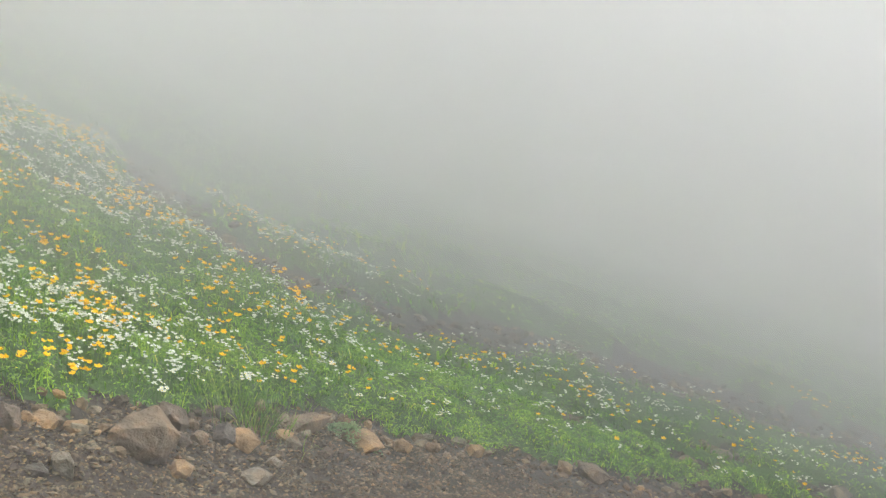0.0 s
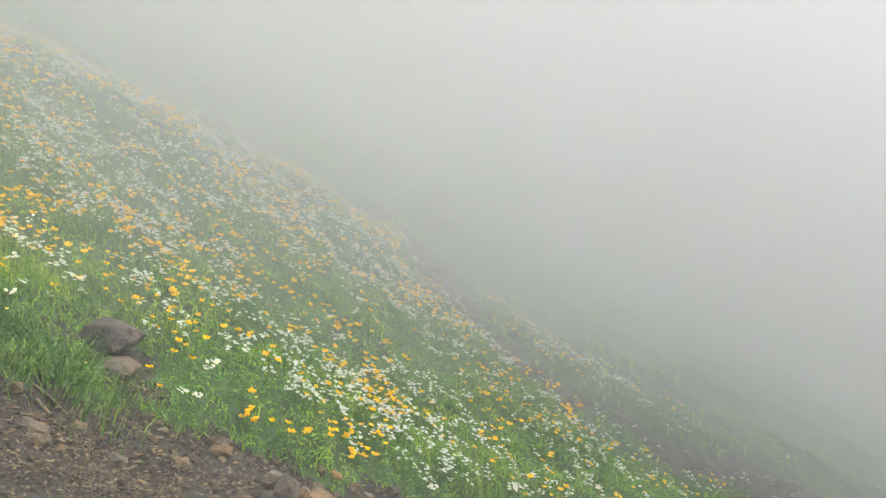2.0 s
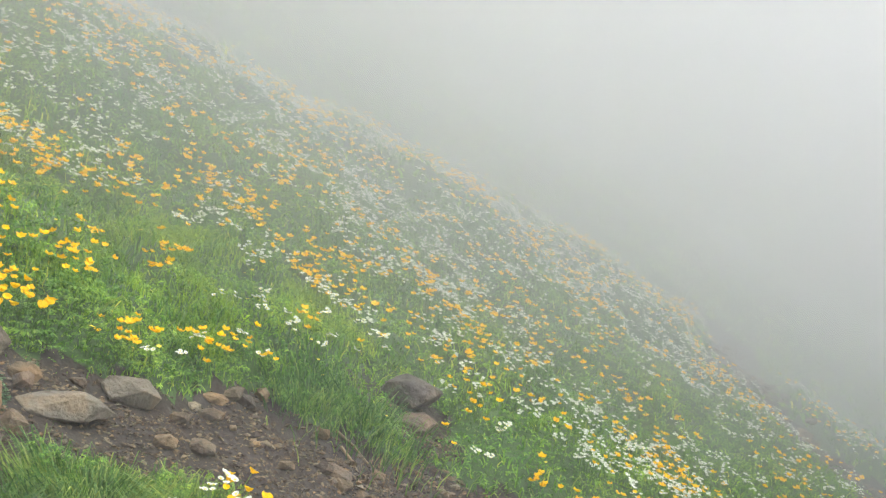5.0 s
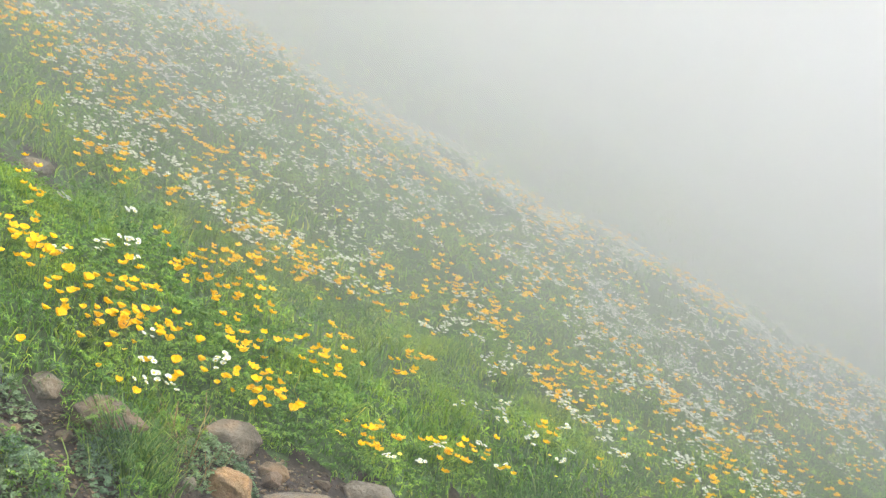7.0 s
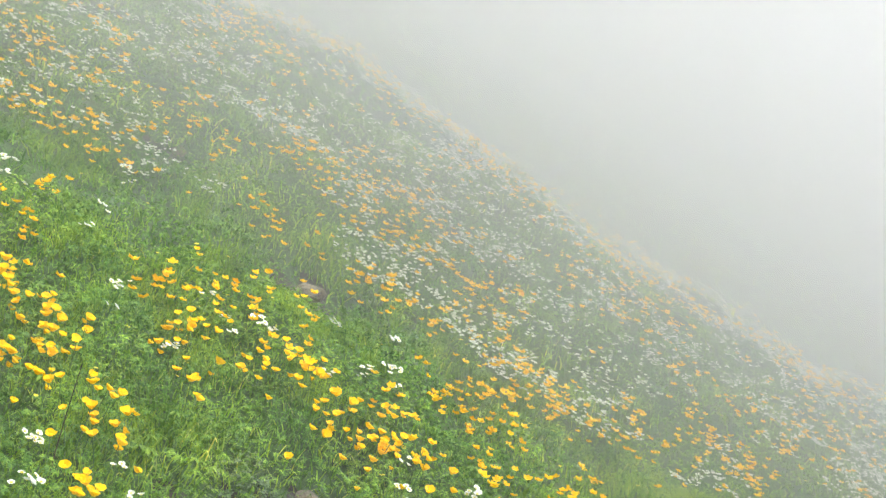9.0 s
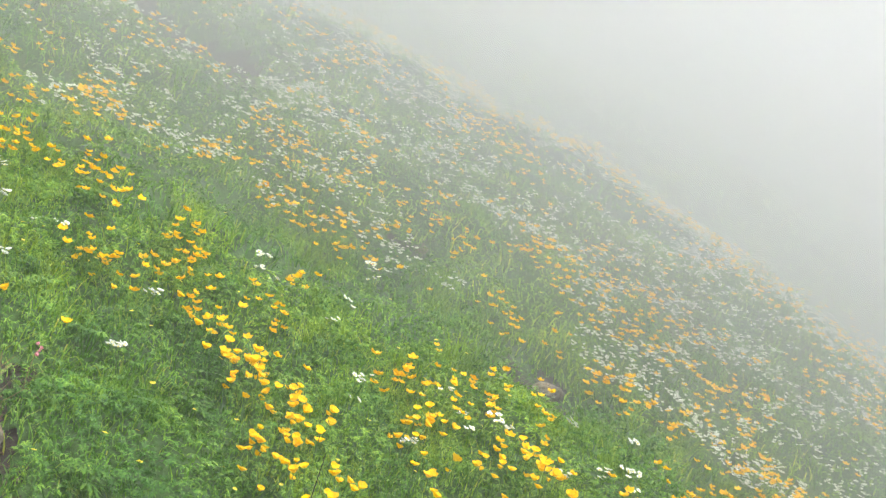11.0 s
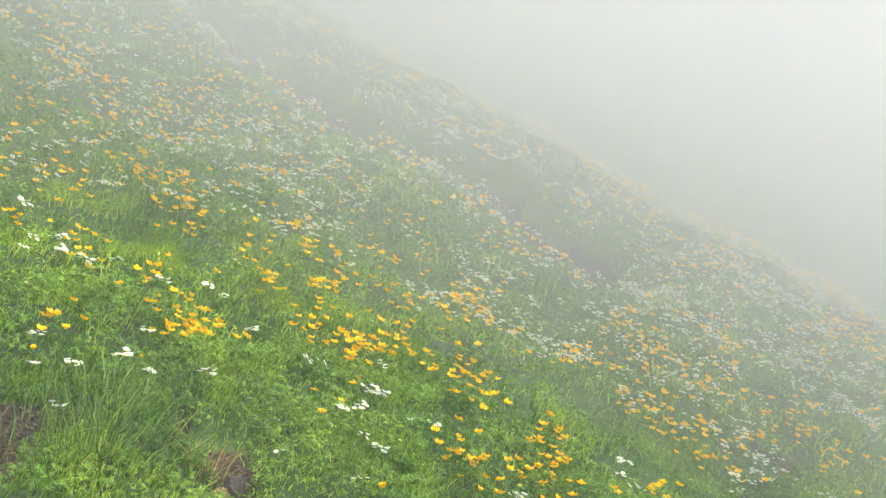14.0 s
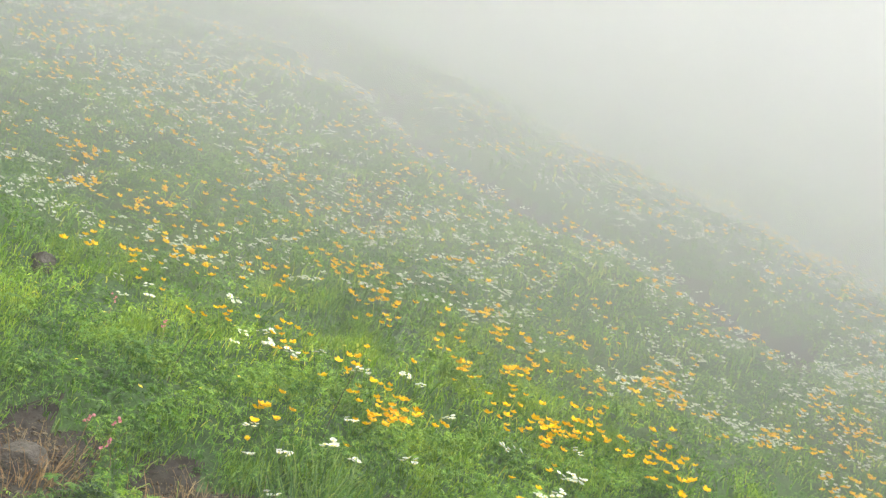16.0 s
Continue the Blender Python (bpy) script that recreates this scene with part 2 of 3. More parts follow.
rad = np.concatenate([np.arange(0.3, 9, 0.07), 9 * 1.05 ** np.arange(0, 78)])
ang = np.radians(np.arange(0, 360, 0.8))
rr, aa = np.meshgrid(rad, ang, indexing="ij")
gx, gy = rr * np.cos(aa), rr * np.sin(aa)
gv = np.concatenate([np.stack([gx, gy, height(gx, gy)], -1).reshape(-1, 3), [[0, 0, float(height(0.0, 0.0))]]])
na, nr = len(ang), len(rad)
i, j = np.meshgrid(np.arange(nr - 1), np.arange(na), indexing="ij")
quads = np.stack([i * na + j, (i + 1) * na + j, (i + 1) * na + (j + 1) % na, i * na + (j + 1) % na], -1).reshape(-1, 4)
ground = new("ground", mesh_from("ground", gv, quads.tolist() + [[nr * na, k, (k + 1) % na] for k in range(na)], soil_mat, True))
ground.data.materials.append(turf_mat)
mid = gv[quads].mean(1)
under = np.zeros(len(ground.data.polygons), np.int32)
under[: len(quads)] = (meadow_at(mid[:, 0], mid[:, 1]) > 0.05) | (to_line(EDGE, mid[:, 0], mid[:, 1]) > 2.9 + 0.25 * wave(mid[:, 0], mid[:, 1], 1.1, 9))
ground.data.polygons.foreach_set("material_index", under)
tagged(ground, "damp brown soil of a sloping mountain meadow with footpaths", "ground", kind="structure")

# thin mist all over, and a denser ring of it left open round the viewpoint
bm = bmesh.new()
bmesh.ops.create_cube(bm, size=2)
for v in bm.verts:
    v.co = Vector((v.co.x * 160, v.co.y * 160, MIST_TOP if v.co.z > 0 else -70))
me = bpy.data.meshes.new("mist")
bm.to_mesh(me)
bm.free()
me.materials.append(mist_material(MIST))
slant = Matrix.Translation((0, 0, 1.5)) @ Matrix.Rotation(radians(14), 4, Vector((-0.26, 0.966, 0))) @ Matrix.Translation((0, 0, -1.5))  # the mist lies along the slope
mist = new("mist", me)
mist.matrix_world = slant
tagged(mist, "thin white mist lying over the mountain slope", "mist", kind="stuff")

# Mist ring with a clear hollow round the camera, shaped to set the haze.
RING_TO, sides = 150.0, 48
# haze shaping: where the ring begins, by angle left of the path's forward end
ring_from = [float(np.interp((360 * k / sides - 90) % 360, (0, 15, 30, 45, 100, 140, 250, 360), (7.0, 4.9, 3.7, 3.3, 3.6, 4.2, 7.0, 7.0))) for k in range(sides)]
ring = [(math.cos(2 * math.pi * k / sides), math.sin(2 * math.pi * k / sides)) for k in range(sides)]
bv = [(c * r, s * r, z) for outer, z in ((0, -60), (1, -60), (1, MIST_TOP - 0.5), (0, MIST_TOP - 0.5)) for (c, s), near in zip(ring, ring_from) for r in ((RING_TO if outer else near),)]
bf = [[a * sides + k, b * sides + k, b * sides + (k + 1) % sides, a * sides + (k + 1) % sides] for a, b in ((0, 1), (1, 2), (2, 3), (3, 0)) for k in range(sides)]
me = mesh_from("mist_ring", bv, bf, mist_material(RING))
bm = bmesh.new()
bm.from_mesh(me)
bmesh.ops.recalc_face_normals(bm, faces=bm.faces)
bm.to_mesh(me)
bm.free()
mist_ring = new("mist_ring", me)
mist_ring.matrix_world = slant
tagged(mist_ring, "thick ring of white mist shaped round the viewpoint", "mist", kind="stuff")

# ---------------------------------------------------------------- grass and leaves
rng = np.random.RandomState(7)


def scatter(count, near, far, lo=-28, hi=132, power=1.0):
    """Random places on the slope above the path, in a ring sector."""
    a = np.radians(rng.uniform(lo, hi, count))
    r = (near ** (2 * power) + rng.uniform(0, 1, count) * (far ** (2 * power) - near ** (2 * power))) ** (0.5 / power)
    return -np.sin(a) * r, np.cos(a) * r


def col3(x, y, z):
    return np.stack([x, y, z + 0 * x], -1)


def blades(x, y, tall, wide, lean_lo=0.15, lean_hi=0.8, droop=0.35, away=None):
    """Tapered, bent grass blades with three joints."""
    n = len(x)
    z = height(x, y) - 0.01
    th = rng.uniform(0, 2 * np.pi, n)
    h = tall * rng.uniform(0.55, 1.25, n)
    w = wide * rng.uniform(0.7, 1.4, n)
    la = th + np.pi / 2 + rng.uniform(-0.5, 0.5, n) if away is None else away + rng.normal(0, 0.7, n)
    lean = rng.uniform(lean_lo, lean_hi, n) * h
    side = col3(np.cos(th) * w, np.sin(th) * w, 0.0)
    off = col3(np.cos(la) * lean, np.sin(la) * lean, 0.0)
    base, zero = col3(x, y, z), 0 * h
    p1 = base + off * 0.2 + col3(zero, zero, h * 0.45)
    p2 = base + off * 0.6 + col3(zero, zero, h * 0.82)
    p3 = base + off * 1.15 + col3(zero, zero, h * (0.95 - droop * lean / h))
    v = np.stack([base - side, base + side, p1 + side, p1 - side, p2 + side * 0.7, p2 - side * 0.7, p3], 1).reshape(-1, 3)
    k = np.arange(n)[:, None] * 7
    return v, (k + [0, 1, 2, 3]).tolist() + (k + [3, 2, 4, 5]).tolist() + (k + [5, 4, 6]).tolist()


def leaves(x, y, lift, size, lobes=5, narrow=0.3):
    """Divided leaves: pointed lobes that fan out from a stalk's end, tilted at random."""
    n = len(x)
    z = height(x, y) + lift * rng.uniform(0.25, 1.1, n)
    c = col3(x, y, z)
    nrm = col3(rng.normal(0, 0.45, n), rng.normal(0, 0.45, n), np.ones(n))
    nrm /= np.linalg.norm(nrm, axis=1)[:, None]
    a0 = rng.uniform(0, 2 * np.pi, n)
    u = np.cross(nrm, col3(np.cos(a0), np.sin(a0), 0.0))
    u /= np.linalg.norm(u, axis=1)[:, None]
    w = np.cross(nrm, u)
    s = size * rng.uniform(0.6, 1.3, n)[:, None]
    vs = []
    for k in range(lobes):
        a = (k - (lobes - 1) / 2) * (2.6 / max(lobes - 1, 1))
        d, p = np.cos(a) * u + np.sin(a) * w, -np.sin(a) * u + np.cos(a) * w
        reach = s * (1.0 - 0.12 * abs(k - (lobes - 1) / 2))
        vs.append(np.stack([c, c + reach * (0.55 * d + narrow * p) + 0.12 * s * nrm, c + reach * d - 0.18 * s * nrm, c + reach * (0.55 * d - narrow * p) + 0.12 * s * nrm], 1))
    v = np.stack(vs, 1).reshape(-1, 3)
    return v, np.arange(len(v)).reshape(-1, 4).tolist()


def stuff(name, vf, material, label, category):
    return tagged(new(name, mesh_from(name, vf[0], vf[1], material)), label, category, kind="stuff")


def in_meadow(x, y, least=0.015):
    keep = meadow_at(x, y) > least
    return x[keep], y[keep]


def turf(x, y, seed=40):
    """Lush and thin patches, and short sward down by the fork: a factor for the plants' height."""
    return np.interp(x, (-0.6, 0.4), (1.0, 0.55)) * (1 + 0.3 * wave(x, y, 0.9, seed) + 0.2 * wave(x, y, 0.3, seed + 1))


for near, far, count, tall, wide in ((1.7, 3.6, 80000, 0.042, 0.0015), (3.6, 6.5, 95000, 0.042, 0.0023), (6.5, 16, 32000, 0.055, 0.007)):
    x, y = in_meadow(*scatter(count, near, far))
    stuff("grass", blades(x, y, tall * np.clip(turf(x, y), 0.35, 1.6), wide, 0.3, 1.25), grass_mat, "fresh green grass blades on the mountain meadow", "grass")
for near, far, count, lift, size in ((1.7, 3.4, 88000, 0.062, 0.0172), (3.4, 6.5, 84000, 0.058, 0.0215), (6.5, 14, 20000, 0.065, 0.04)):
    x, y = in_meadow(*scatter(count, near, far))
    stuff("herb_leaves", leaves(x, y, lift * np.clip(turf(x, y, 50), 0.4, 1.7), size, 5 if near < 2 else 3, 0.13 if near < 2 else 0.18), herb_mat, "dark green divided leaves of low meadow herbs", "leaves")

# long grass that hangs over the rim of the path
x, y = scatter(130000, 1.7, 8.0)
m = meadow_at(x, y)
keep = (m > 0.0) & (m < 0.22) & (wave(x, y, 0.5, 61) > -0.35) & (rng.uniform(0, 1, len(x)) < 0.55)
x, y = x[keep], y[keep]
e = 0.02
down = np.arctan2(-(meadow_at(x, y + e) - meadow_at(x, y - e)), -(meadow_at(x + e, y) - meadow_at(x - e, y)))
stuff("rim_grass", blades(x, y, 0.066, 0.0016, 0.6, 1.5, 0.5, down), tuft_mat, "long green grass hanging over the rim of the path", "grass")

# ---------------------------------------------------------------- gravel and stones
def chips(count, near, far, small, big, least=-9.0, lo=-28, hi=132):
    """Angular chips of stone: squashed, jittered octahedra."""
    x, y = scatter(count, near, far, lo, hi)
    m = meadow_at(x, y)
    keep = (m < 0.03) & (m > least)
    x, y = x[keep], y[keep]
    n = len(x)
    s = small * (big / small) ** (rng.uniform(0, 1, n) ** 1.8)
    base = np.array([(1, 0, 0), (0, 1, 0), (-1, 0, 0), (0, -1, 0), (0, 0, 1), (0, 0, -1), (0.75, 0.75, 0.3), (-0.7, 0.7, -0.2)], float)
    d = base[None] * (1 + rng.uniform(-0.35, 0.35, (n, 8, 1))) + rng.uniform(-0.18, 0.18, (n, 8, 3))
    d = d * np.stack([np.ones(n), rng.uniform(0.55, 0.95, n), rng.uniform(0.3, 0.65, n)], -1)[:, None]
    a, t = rng.uniform(0, 2 * np.pi, n), rng.normal(0, 0.3, n)
    rot = np.zeros((n, 3, 3))
    rot[:, 0, 0], rot[:, 0, 1], rot[:, 1, 0], rot[:, 1, 1], rot[:, 2, 2] = np.cos(a), -np.sin(a), np.sin(a), np.cos(a), 1
    tip = np.zeros((n, 3, 3))
    tip[:, 0, 0], tip[:, 0, 2], tip[:, 2, 0], tip[:, 2, 2], tip[:, 1, 1] = np.cos(t), np.sin(t), -np.sin(t), np.cos(t), 1
    d = np.einsum("nij,njk,nvk->nvi", rot, tip, d) * s[:, None, None]
    v = d + col3(x, y, height(x, y) + 0.3 * s)[:, None]
    f = np.array([(0, 6, 4), (6, 1, 4), (1, 7, 4), (7, 2, 4), (2, 3, 4), (3, 0, 4), (0, 5, 6), (6, 5, 1), (1, 5, 7), (7, 5, 2), (2, 5, 3), (3, 5, 0)])
    return v.reshape(-1, 3), (np.arange(n)[:, None, None] * 8 + f[None]).reshape(-1, 3).tolist()


stuff("gravel", chips(90000, 1.9, 3.3, 0.0032, 0.0105, -0.95, 12, 125), gravel_mat, "fine brown stone chips loose on the footpath", "gravel")
stuff("gravel", chips(45000, 3.1, 7.4, 0.005, 0.02, -0.8, -25, 40), gravel_mat, "brown and grey stone chips loose on the footpath", "gravel")
stuff("gravel", chips(60000, 2.7, 5.2, 0.0042, 0.012, -0.9, -8, 34), gravel_mat, "dense small brown chips on the footpath under its rubble rim", "gravel")
stuff("gravel", chips(16000, 6.4, 11, 0.014, 0.06, -0.6, -24, 125), gravel_mat, "brown stone rubble on the upper footpath", "gravel")


def rock_mesh(name, seed, material, flat=0.6, points=12, lump=0.02, cuts=1):
    """An angular boulder of unit width: a hull of random points with worn edges."""
    r = random.Random(seed)
    bm = bmesh.new()
    for k in range(points):
        z, a = 1 - 2 * (k + 0.5) / points, 2.39996 * k + r.uniform(-0.45, 0.45)
        w = math.sqrt(1 - z * z)
        d = Vector((w * math.cos(a), w * math.sin(a), z)) * r.uniform(0.42, 0.6)
        bm.verts.new((d.x, d.y * 0.8, math.copysign(abs(d.z) ** 0.75, d.z) * flat))
    res = bmesh.ops.convex_hull(bm, input=bm.verts)
    bmesh.ops.delete(bm, geom=[g for g in set(res["geom_interior"] + res["geom_unused"]) if isinstance(g, bmesh.types.BMVert)], context="VERTS")
    bmesh.ops.bevel(bm, geom=list(bm.edges), offset=0.014, segments=1, affect="EDGES")
    bmesh.ops.triangulate(bm, faces=bm.faces)
    for c in range(cuts):
        bmesh.ops.subdivide_edges(bm, edges=[g for g in bm.edges if g.calc_length() > 0.16 / (c + 1)], cuts=1, use_grid_fill=True)
        bmesh.ops.triangulate(bm, faces=bm.faces)
    xs, ys = [v.co.x for v in bm.verts], [v.co.y for v in bm.verts]
    for v in bm.verts:  # unit width
        v.co.x = (v.co.x - min(xs)) / (max(xs) - min(xs)) - 0.5
        v.co.y = 0.8 * ((v.co.y - min(ys)) / (max(ys) - min(ys)) - 0.5)
    for v in bm.verts:
        v.co += Vector(noise.noise_vector(v.co * 4 + Vector((seed, 0, 0)))) * lump
        if cuts > 1:
            v.co += Vector(noise.noise_vector(v.co * 12 + Vector((0, seed, 0)))) * lump * 0.55
    me = bpy.data.meshes.new(name)
    bm.to_mesh(me)
    bm.free()
    me.materials.append(material)
    return me


def tone_of(label):
    words = label.split()
    if "ochre" in words or "tan" in words or "rusty" in words[:2]:
        return tan_rock_mat
    return dark_rock_mat if "dark" in words[:2] else grey_rock_mat if "grey" in words[:3] else rock_mat


def lay_rock(name, x, y, wide, tall, turn, seed, label, group="", tip=0.0, sink=0.25, flat=0.6, points=12):
    ob = new(name, rock_mesh(name, seed, tone_of(label), flat, points, 0.02, 3))
    lo = min(v.co.z for v in ob.data.vertices)
    hi = max(v.co.z for v in ob.data.vertices)
    sz = tall / (hi - lo)
    ob.matrix_world = Matrix.Translation((x, y, float(height(x, y)) + tall * (0.5 - sink))) @ pose(0, 0, 0, 0, 2 if "long" in label else 4 if "boulder" in label else 14, 0) @ pose(0, 0, 0, tip, 0, turn) @ Matrix.Diagonal((wide, wide * (0.6 if "long" in label else 1), sz, 1)) @ Matrix.Translation((0, 0, -(hi + lo) / 2))
    return tagged(ob, label, "rock", group)


ROCKS = [  # x, y, width, height, turn, what it looks like
    (-1.42, 3.31, 0.092, 0.088, 0, "pinkish brown angular rock at the grass rim"),
    (-1.40, 3.40, 0.037, 0.045, 37, "rusty stone wedged between larger rocks"),
    (-1.36, 3.44, 0.103, 0.065, 74, "tan angular rock at the grass rim"),
    (-1.29, 3.51, 0.104, 0.036, 111, "flat tan rock at the grass rim"),
    (-1.11, 3.61, 0.26, 0.2, 60, "large purplish brown angular rock at the path's rim"),
    (-1.11, 3.96, 0.141, 0.100, 5, "reddish brown rock leaning behind a larger one"),
    (-1.03, 3.80, 0.068, 0.052, 42, "brown block wedged among rubble"),
    (-1.00, 3.92, 0.078, 0.059, 79, "purplish brown block among rubble"),
    (-0.94, 4.03, 0.111, 0.081, 116, "dark brown rock standing in rubble"),
    (-0.88, 4.07, 0.134, 0.082, 153, "ochre angular rock lying among rubble"),
    (-0.98, 4.23, 0.093, 0.059, 10, "dark brown stone under the grass rim"),
    (-0.77, 4.61, 0.305, 0.082, 47, "long flat brown rock under the grass rim"),
    (-0.79, 4.38, 0.105, 0.028, 84, "pale tan chip lying on rubble"),
    (-0.51, 4.77, 0.191, 0.071, 121, "flat tan rock lying at the path's rim"),
    (-1.20, 3.18, 0.103, 0.078, 158, "grey slab leaning on the path's gravel"),
    (-1.25, 3.10, 0.076, 0.036, 15, "dark grey flat stone on the path's gravel"),
    (-0.79, 3.86, 0.124, 0.059, 52, "pale grey slab lying on gravel"),
    (-0.97, 3.58, 0.093, 0.066, 89, "rusty brown stone lying on gravel"),
    (-0.53, 5.04, 0.054, 0.040, 126, "rusty round stone in the grass rim"),
    (-0.36, 4.94, 0.091, 0.061, 163, "ochre stone at the grass rim"),
    (-0.24, 5.12, 0.072, 0.050, 20, "ochre stone beside a leaf cushion"),
    (-0.04, 5.22, 0.090, 0.072, 57, "ochre stone standing at the rim"),
    (0.39, 5.46, 0.095, 0.070, 94, "tan stone at the rim of the path"),
    (0.53, 5.48, 0.173, 0.081, 131, "flat brown rock at the rim of the path"),
    (-1.34, 3.16, 0.030, 0.021, 168, "pale stone on gravel"),
    (-1.33, 3.27, 0.025, 0.031, 25, "pale stone on gravel"),
    (-1.16, 3.62, 0.037, 0.041, 62, "brown stone in rubble"),
    (-0.63, 4.45, 0.073, 0.053, 99, "brown stone in rubble"),
    (-0.74, 4.33, 0.080, 0.052, 136, "brown flat stone in rubble"),
    (-0.76, 4.06, 0.067, 0.033, 173, "grey flat stone in rubble"),
    (-1.86, 2.62, 0.096, 0.030, 10, "flat olive slab lying on the path's gravel"),
    (-2.15, 2.41, 0.079, 0.030, 60, "tan flat stone at the grass rim"),
    (-2.12, 2.50, 0.067, 0.034, 20, "brown stone at the grass rim"),
    (-2.00, 2.21, 0.076, 0.031, 140, "rosy flat stone lying on gravel"),
    (-1.71, 2.80, 0.056, 0.034, 30, "grey flat stone lying on gravel"),
    (-2.74, -0.35, 0.040, 0.056, 75, "rusty brown block beside the path"),
    (-2.78, -0.33, 0.065, 0.068, 20, "dark brown rock beside the path"),
    (-2.09, 1.50, 0.072, 0.049, 40, "pale stone lying on the path's gravel"),
    (-2.05, 1.61, 0.068, 0.047, 100, "dark brown stone lying on the path's gravel"),
    (-1.99, 2.21, 0.069, 0.041, 15, "rosy flat stone lying on gravel"),
    (-2.08, 1.33, 0.040, 0.026, 70, "grey stone lying on gravel"),
    (-2.21, 1.81, 0.062, 0.042, 120, "olive brown stone set in the bank"),
    (1.42, 6.82, 0.16, 0.08, 20, "grey brown stone half sunk in the short grass"),
    (1.13, 6.36, 0.15, 0.07, 80, "brown stone half sunk in the short grass"),
    (2.06, 6.59, 0.19, 0.12, 50, "grey stone half sunk in the short grass"),
    (0.47, 6.44, 0.11, 0.05, 110, "reddish stone half sunk in the short grass"),
    (-2.08, 3.30, 0.22, 0.11, 25, "dark brown boulder standing in the meadow"),
    (-2.00, 3.24, 0.17, 0.06, 120, "pale slab at the foot of the dark boulder"),
    (-2.17, 2.11, 0.16, 0.075, 60, "grey brown split rock with a rusty end"),
    (-2.13, 1.88, 0.24, 0.075, 55, "long pale grey slab lying across the path's edge"),
    (-2.31, 1.75, 0.16, 0.09, 70, "reddish flat stone set in the bank"),
    (-2.18, 1.67, 0.13, 0.09, 20, "tan block at the foot of the bank"),
    (-2.31, 1.40, 0.17, 0.085, 80, "pale rock with rusty stains in the bank"),
    (-2.32, 1.12, 0.14, 0.065, 40, "rose brown rock in the bank"),
    (-2.47, 1.32, 0.09, 0.06, 10, "small grey rock in the herbs"),
    (-3.44, 1.70, 0.11, 0.06, 70, "grey flat boulder lying in the flower meadow"),
    (-4.26, 1.43, 0.065, 0.05, 30, "pale grey boulder lying in the flower meadow"),
    (-2.63, -0.13, 0.11, 0.12, 10, "rounded pale grey rock beside the path"),
    (-2.57, -0.06, 0.12, 0.1, 60, "rounded grey rock beside the path"),
    (-2.50, 0.02, 0.11, 0.09, 120, "grey brown block beside the path"),
    (-2.52, -0.21, 0.1, 0.08, 150, "grey stone half buried beside the path"),
    (-2.57, -1.32, 0.135, 0.078, 100, "dark brown rock under a tuft of dry grass"),
    (-3.41, -1.90, 0.100, 0.081, 35, "dark grey stone in the herbs"),
]
for k, (x, y, wide, tall, turn, label) in enumerate(ROCKS):
    lay_rock("rock", x, y, wide, tall, turn, 100 + k, label, "rocks along the path", tip=random.Random(k).uniform(-8, 8), sink=0.08 if "meadow" in label else 0.25, flat=0.7 if tall > wide * 0.6 else 0.5, points=24 if "rounded" in label or "boulder" in label else 13)

STONES = [(-2.00, 2.20), (-1.83, 2.61), (-2.00, 2.08), (-2.09, 1.70), (-1.96, 1.41), (-2.14, 2.47), (-2.03, 1.54), (-2.09, 2.22), (-2.23, 1.83),
          (-2.15, 2.61), (-2.07, 1.50), (2.22, 7.01), (1.48, 7.18), (-2.20, 1.57), (-1.90, 2.44), (-1.61, 2.98), (-1.56, 2.63), (-1.29, 2.92), (-0.75, 4.41), (-0.57, 4.50)]
stone_shapes = [rock_mesh("stone", 300 + k, stone_mat, 0.5, 12) for k in range(6)]
srng = random.Random(5)
spots = [(x, y, srng.uniform(0.04, 0.085)) for x, y in STONES]
for k in range(1, len(EDGE) - 4):
    (ax, ay), (bx, by) = EDGE[k], EDGE[k + 1]
    long = math.hypot(bx - ax, by - ay)
    steps = int(long / 0.022) if ay > 3.3 else int(long / 0.09) if ay > 2.4 or 1.0 < ay < 2.2 else 1
    for s in range(steps):
        u, out = srng.random(), abs(srng.gauss(0, 0.13)) - 0.03
        nx, ny = (by - ay) / long, -(bx - ax) / long  # from the path into the meadow
        x, y = ax + u * (bx - ax) - nx * out, ay + u * (by - ay) - ny * out
        big = 0.085 if ay > 3.3 else 0.08
        spots.append((x, y, 0.025 + (big - 0.025) * srng.random() ** 1.7))
for (ax, ay), (bx, by) in zip(UPPER_PATH[1:8], UPPER_PATH[2:9]):
    for _ in range(7):
        u = srng.random()
        spots.append((ax + u * (bx - ax) + srng.gauss(0, 0.16), ay + u * (by - ay) + srng.gauss(0, 0.16), srng.uniform(0.05, 0.14)))
for k, (x, y, wide) in enumerate(spots):
    ob = new("stone", stone_shapes[k % 6])
    ob.matrix_world = Matrix.Translation((x, y, float(height(x, y)) + 0.12 * wide)) @ pose(0, 0, 0, srng.uniform(-20, 20), srng.uniform(-10, 25), srng.uniform(0, 360)) @ Matrix.Diagonal((wide, wide * srng.uniform(0.7, 1), wide * srng.uniform(0.7, 1.2), 1))
    tagged(ob, "brown angular stone lying on the footpath's gravel", "stone", "stones on the path")

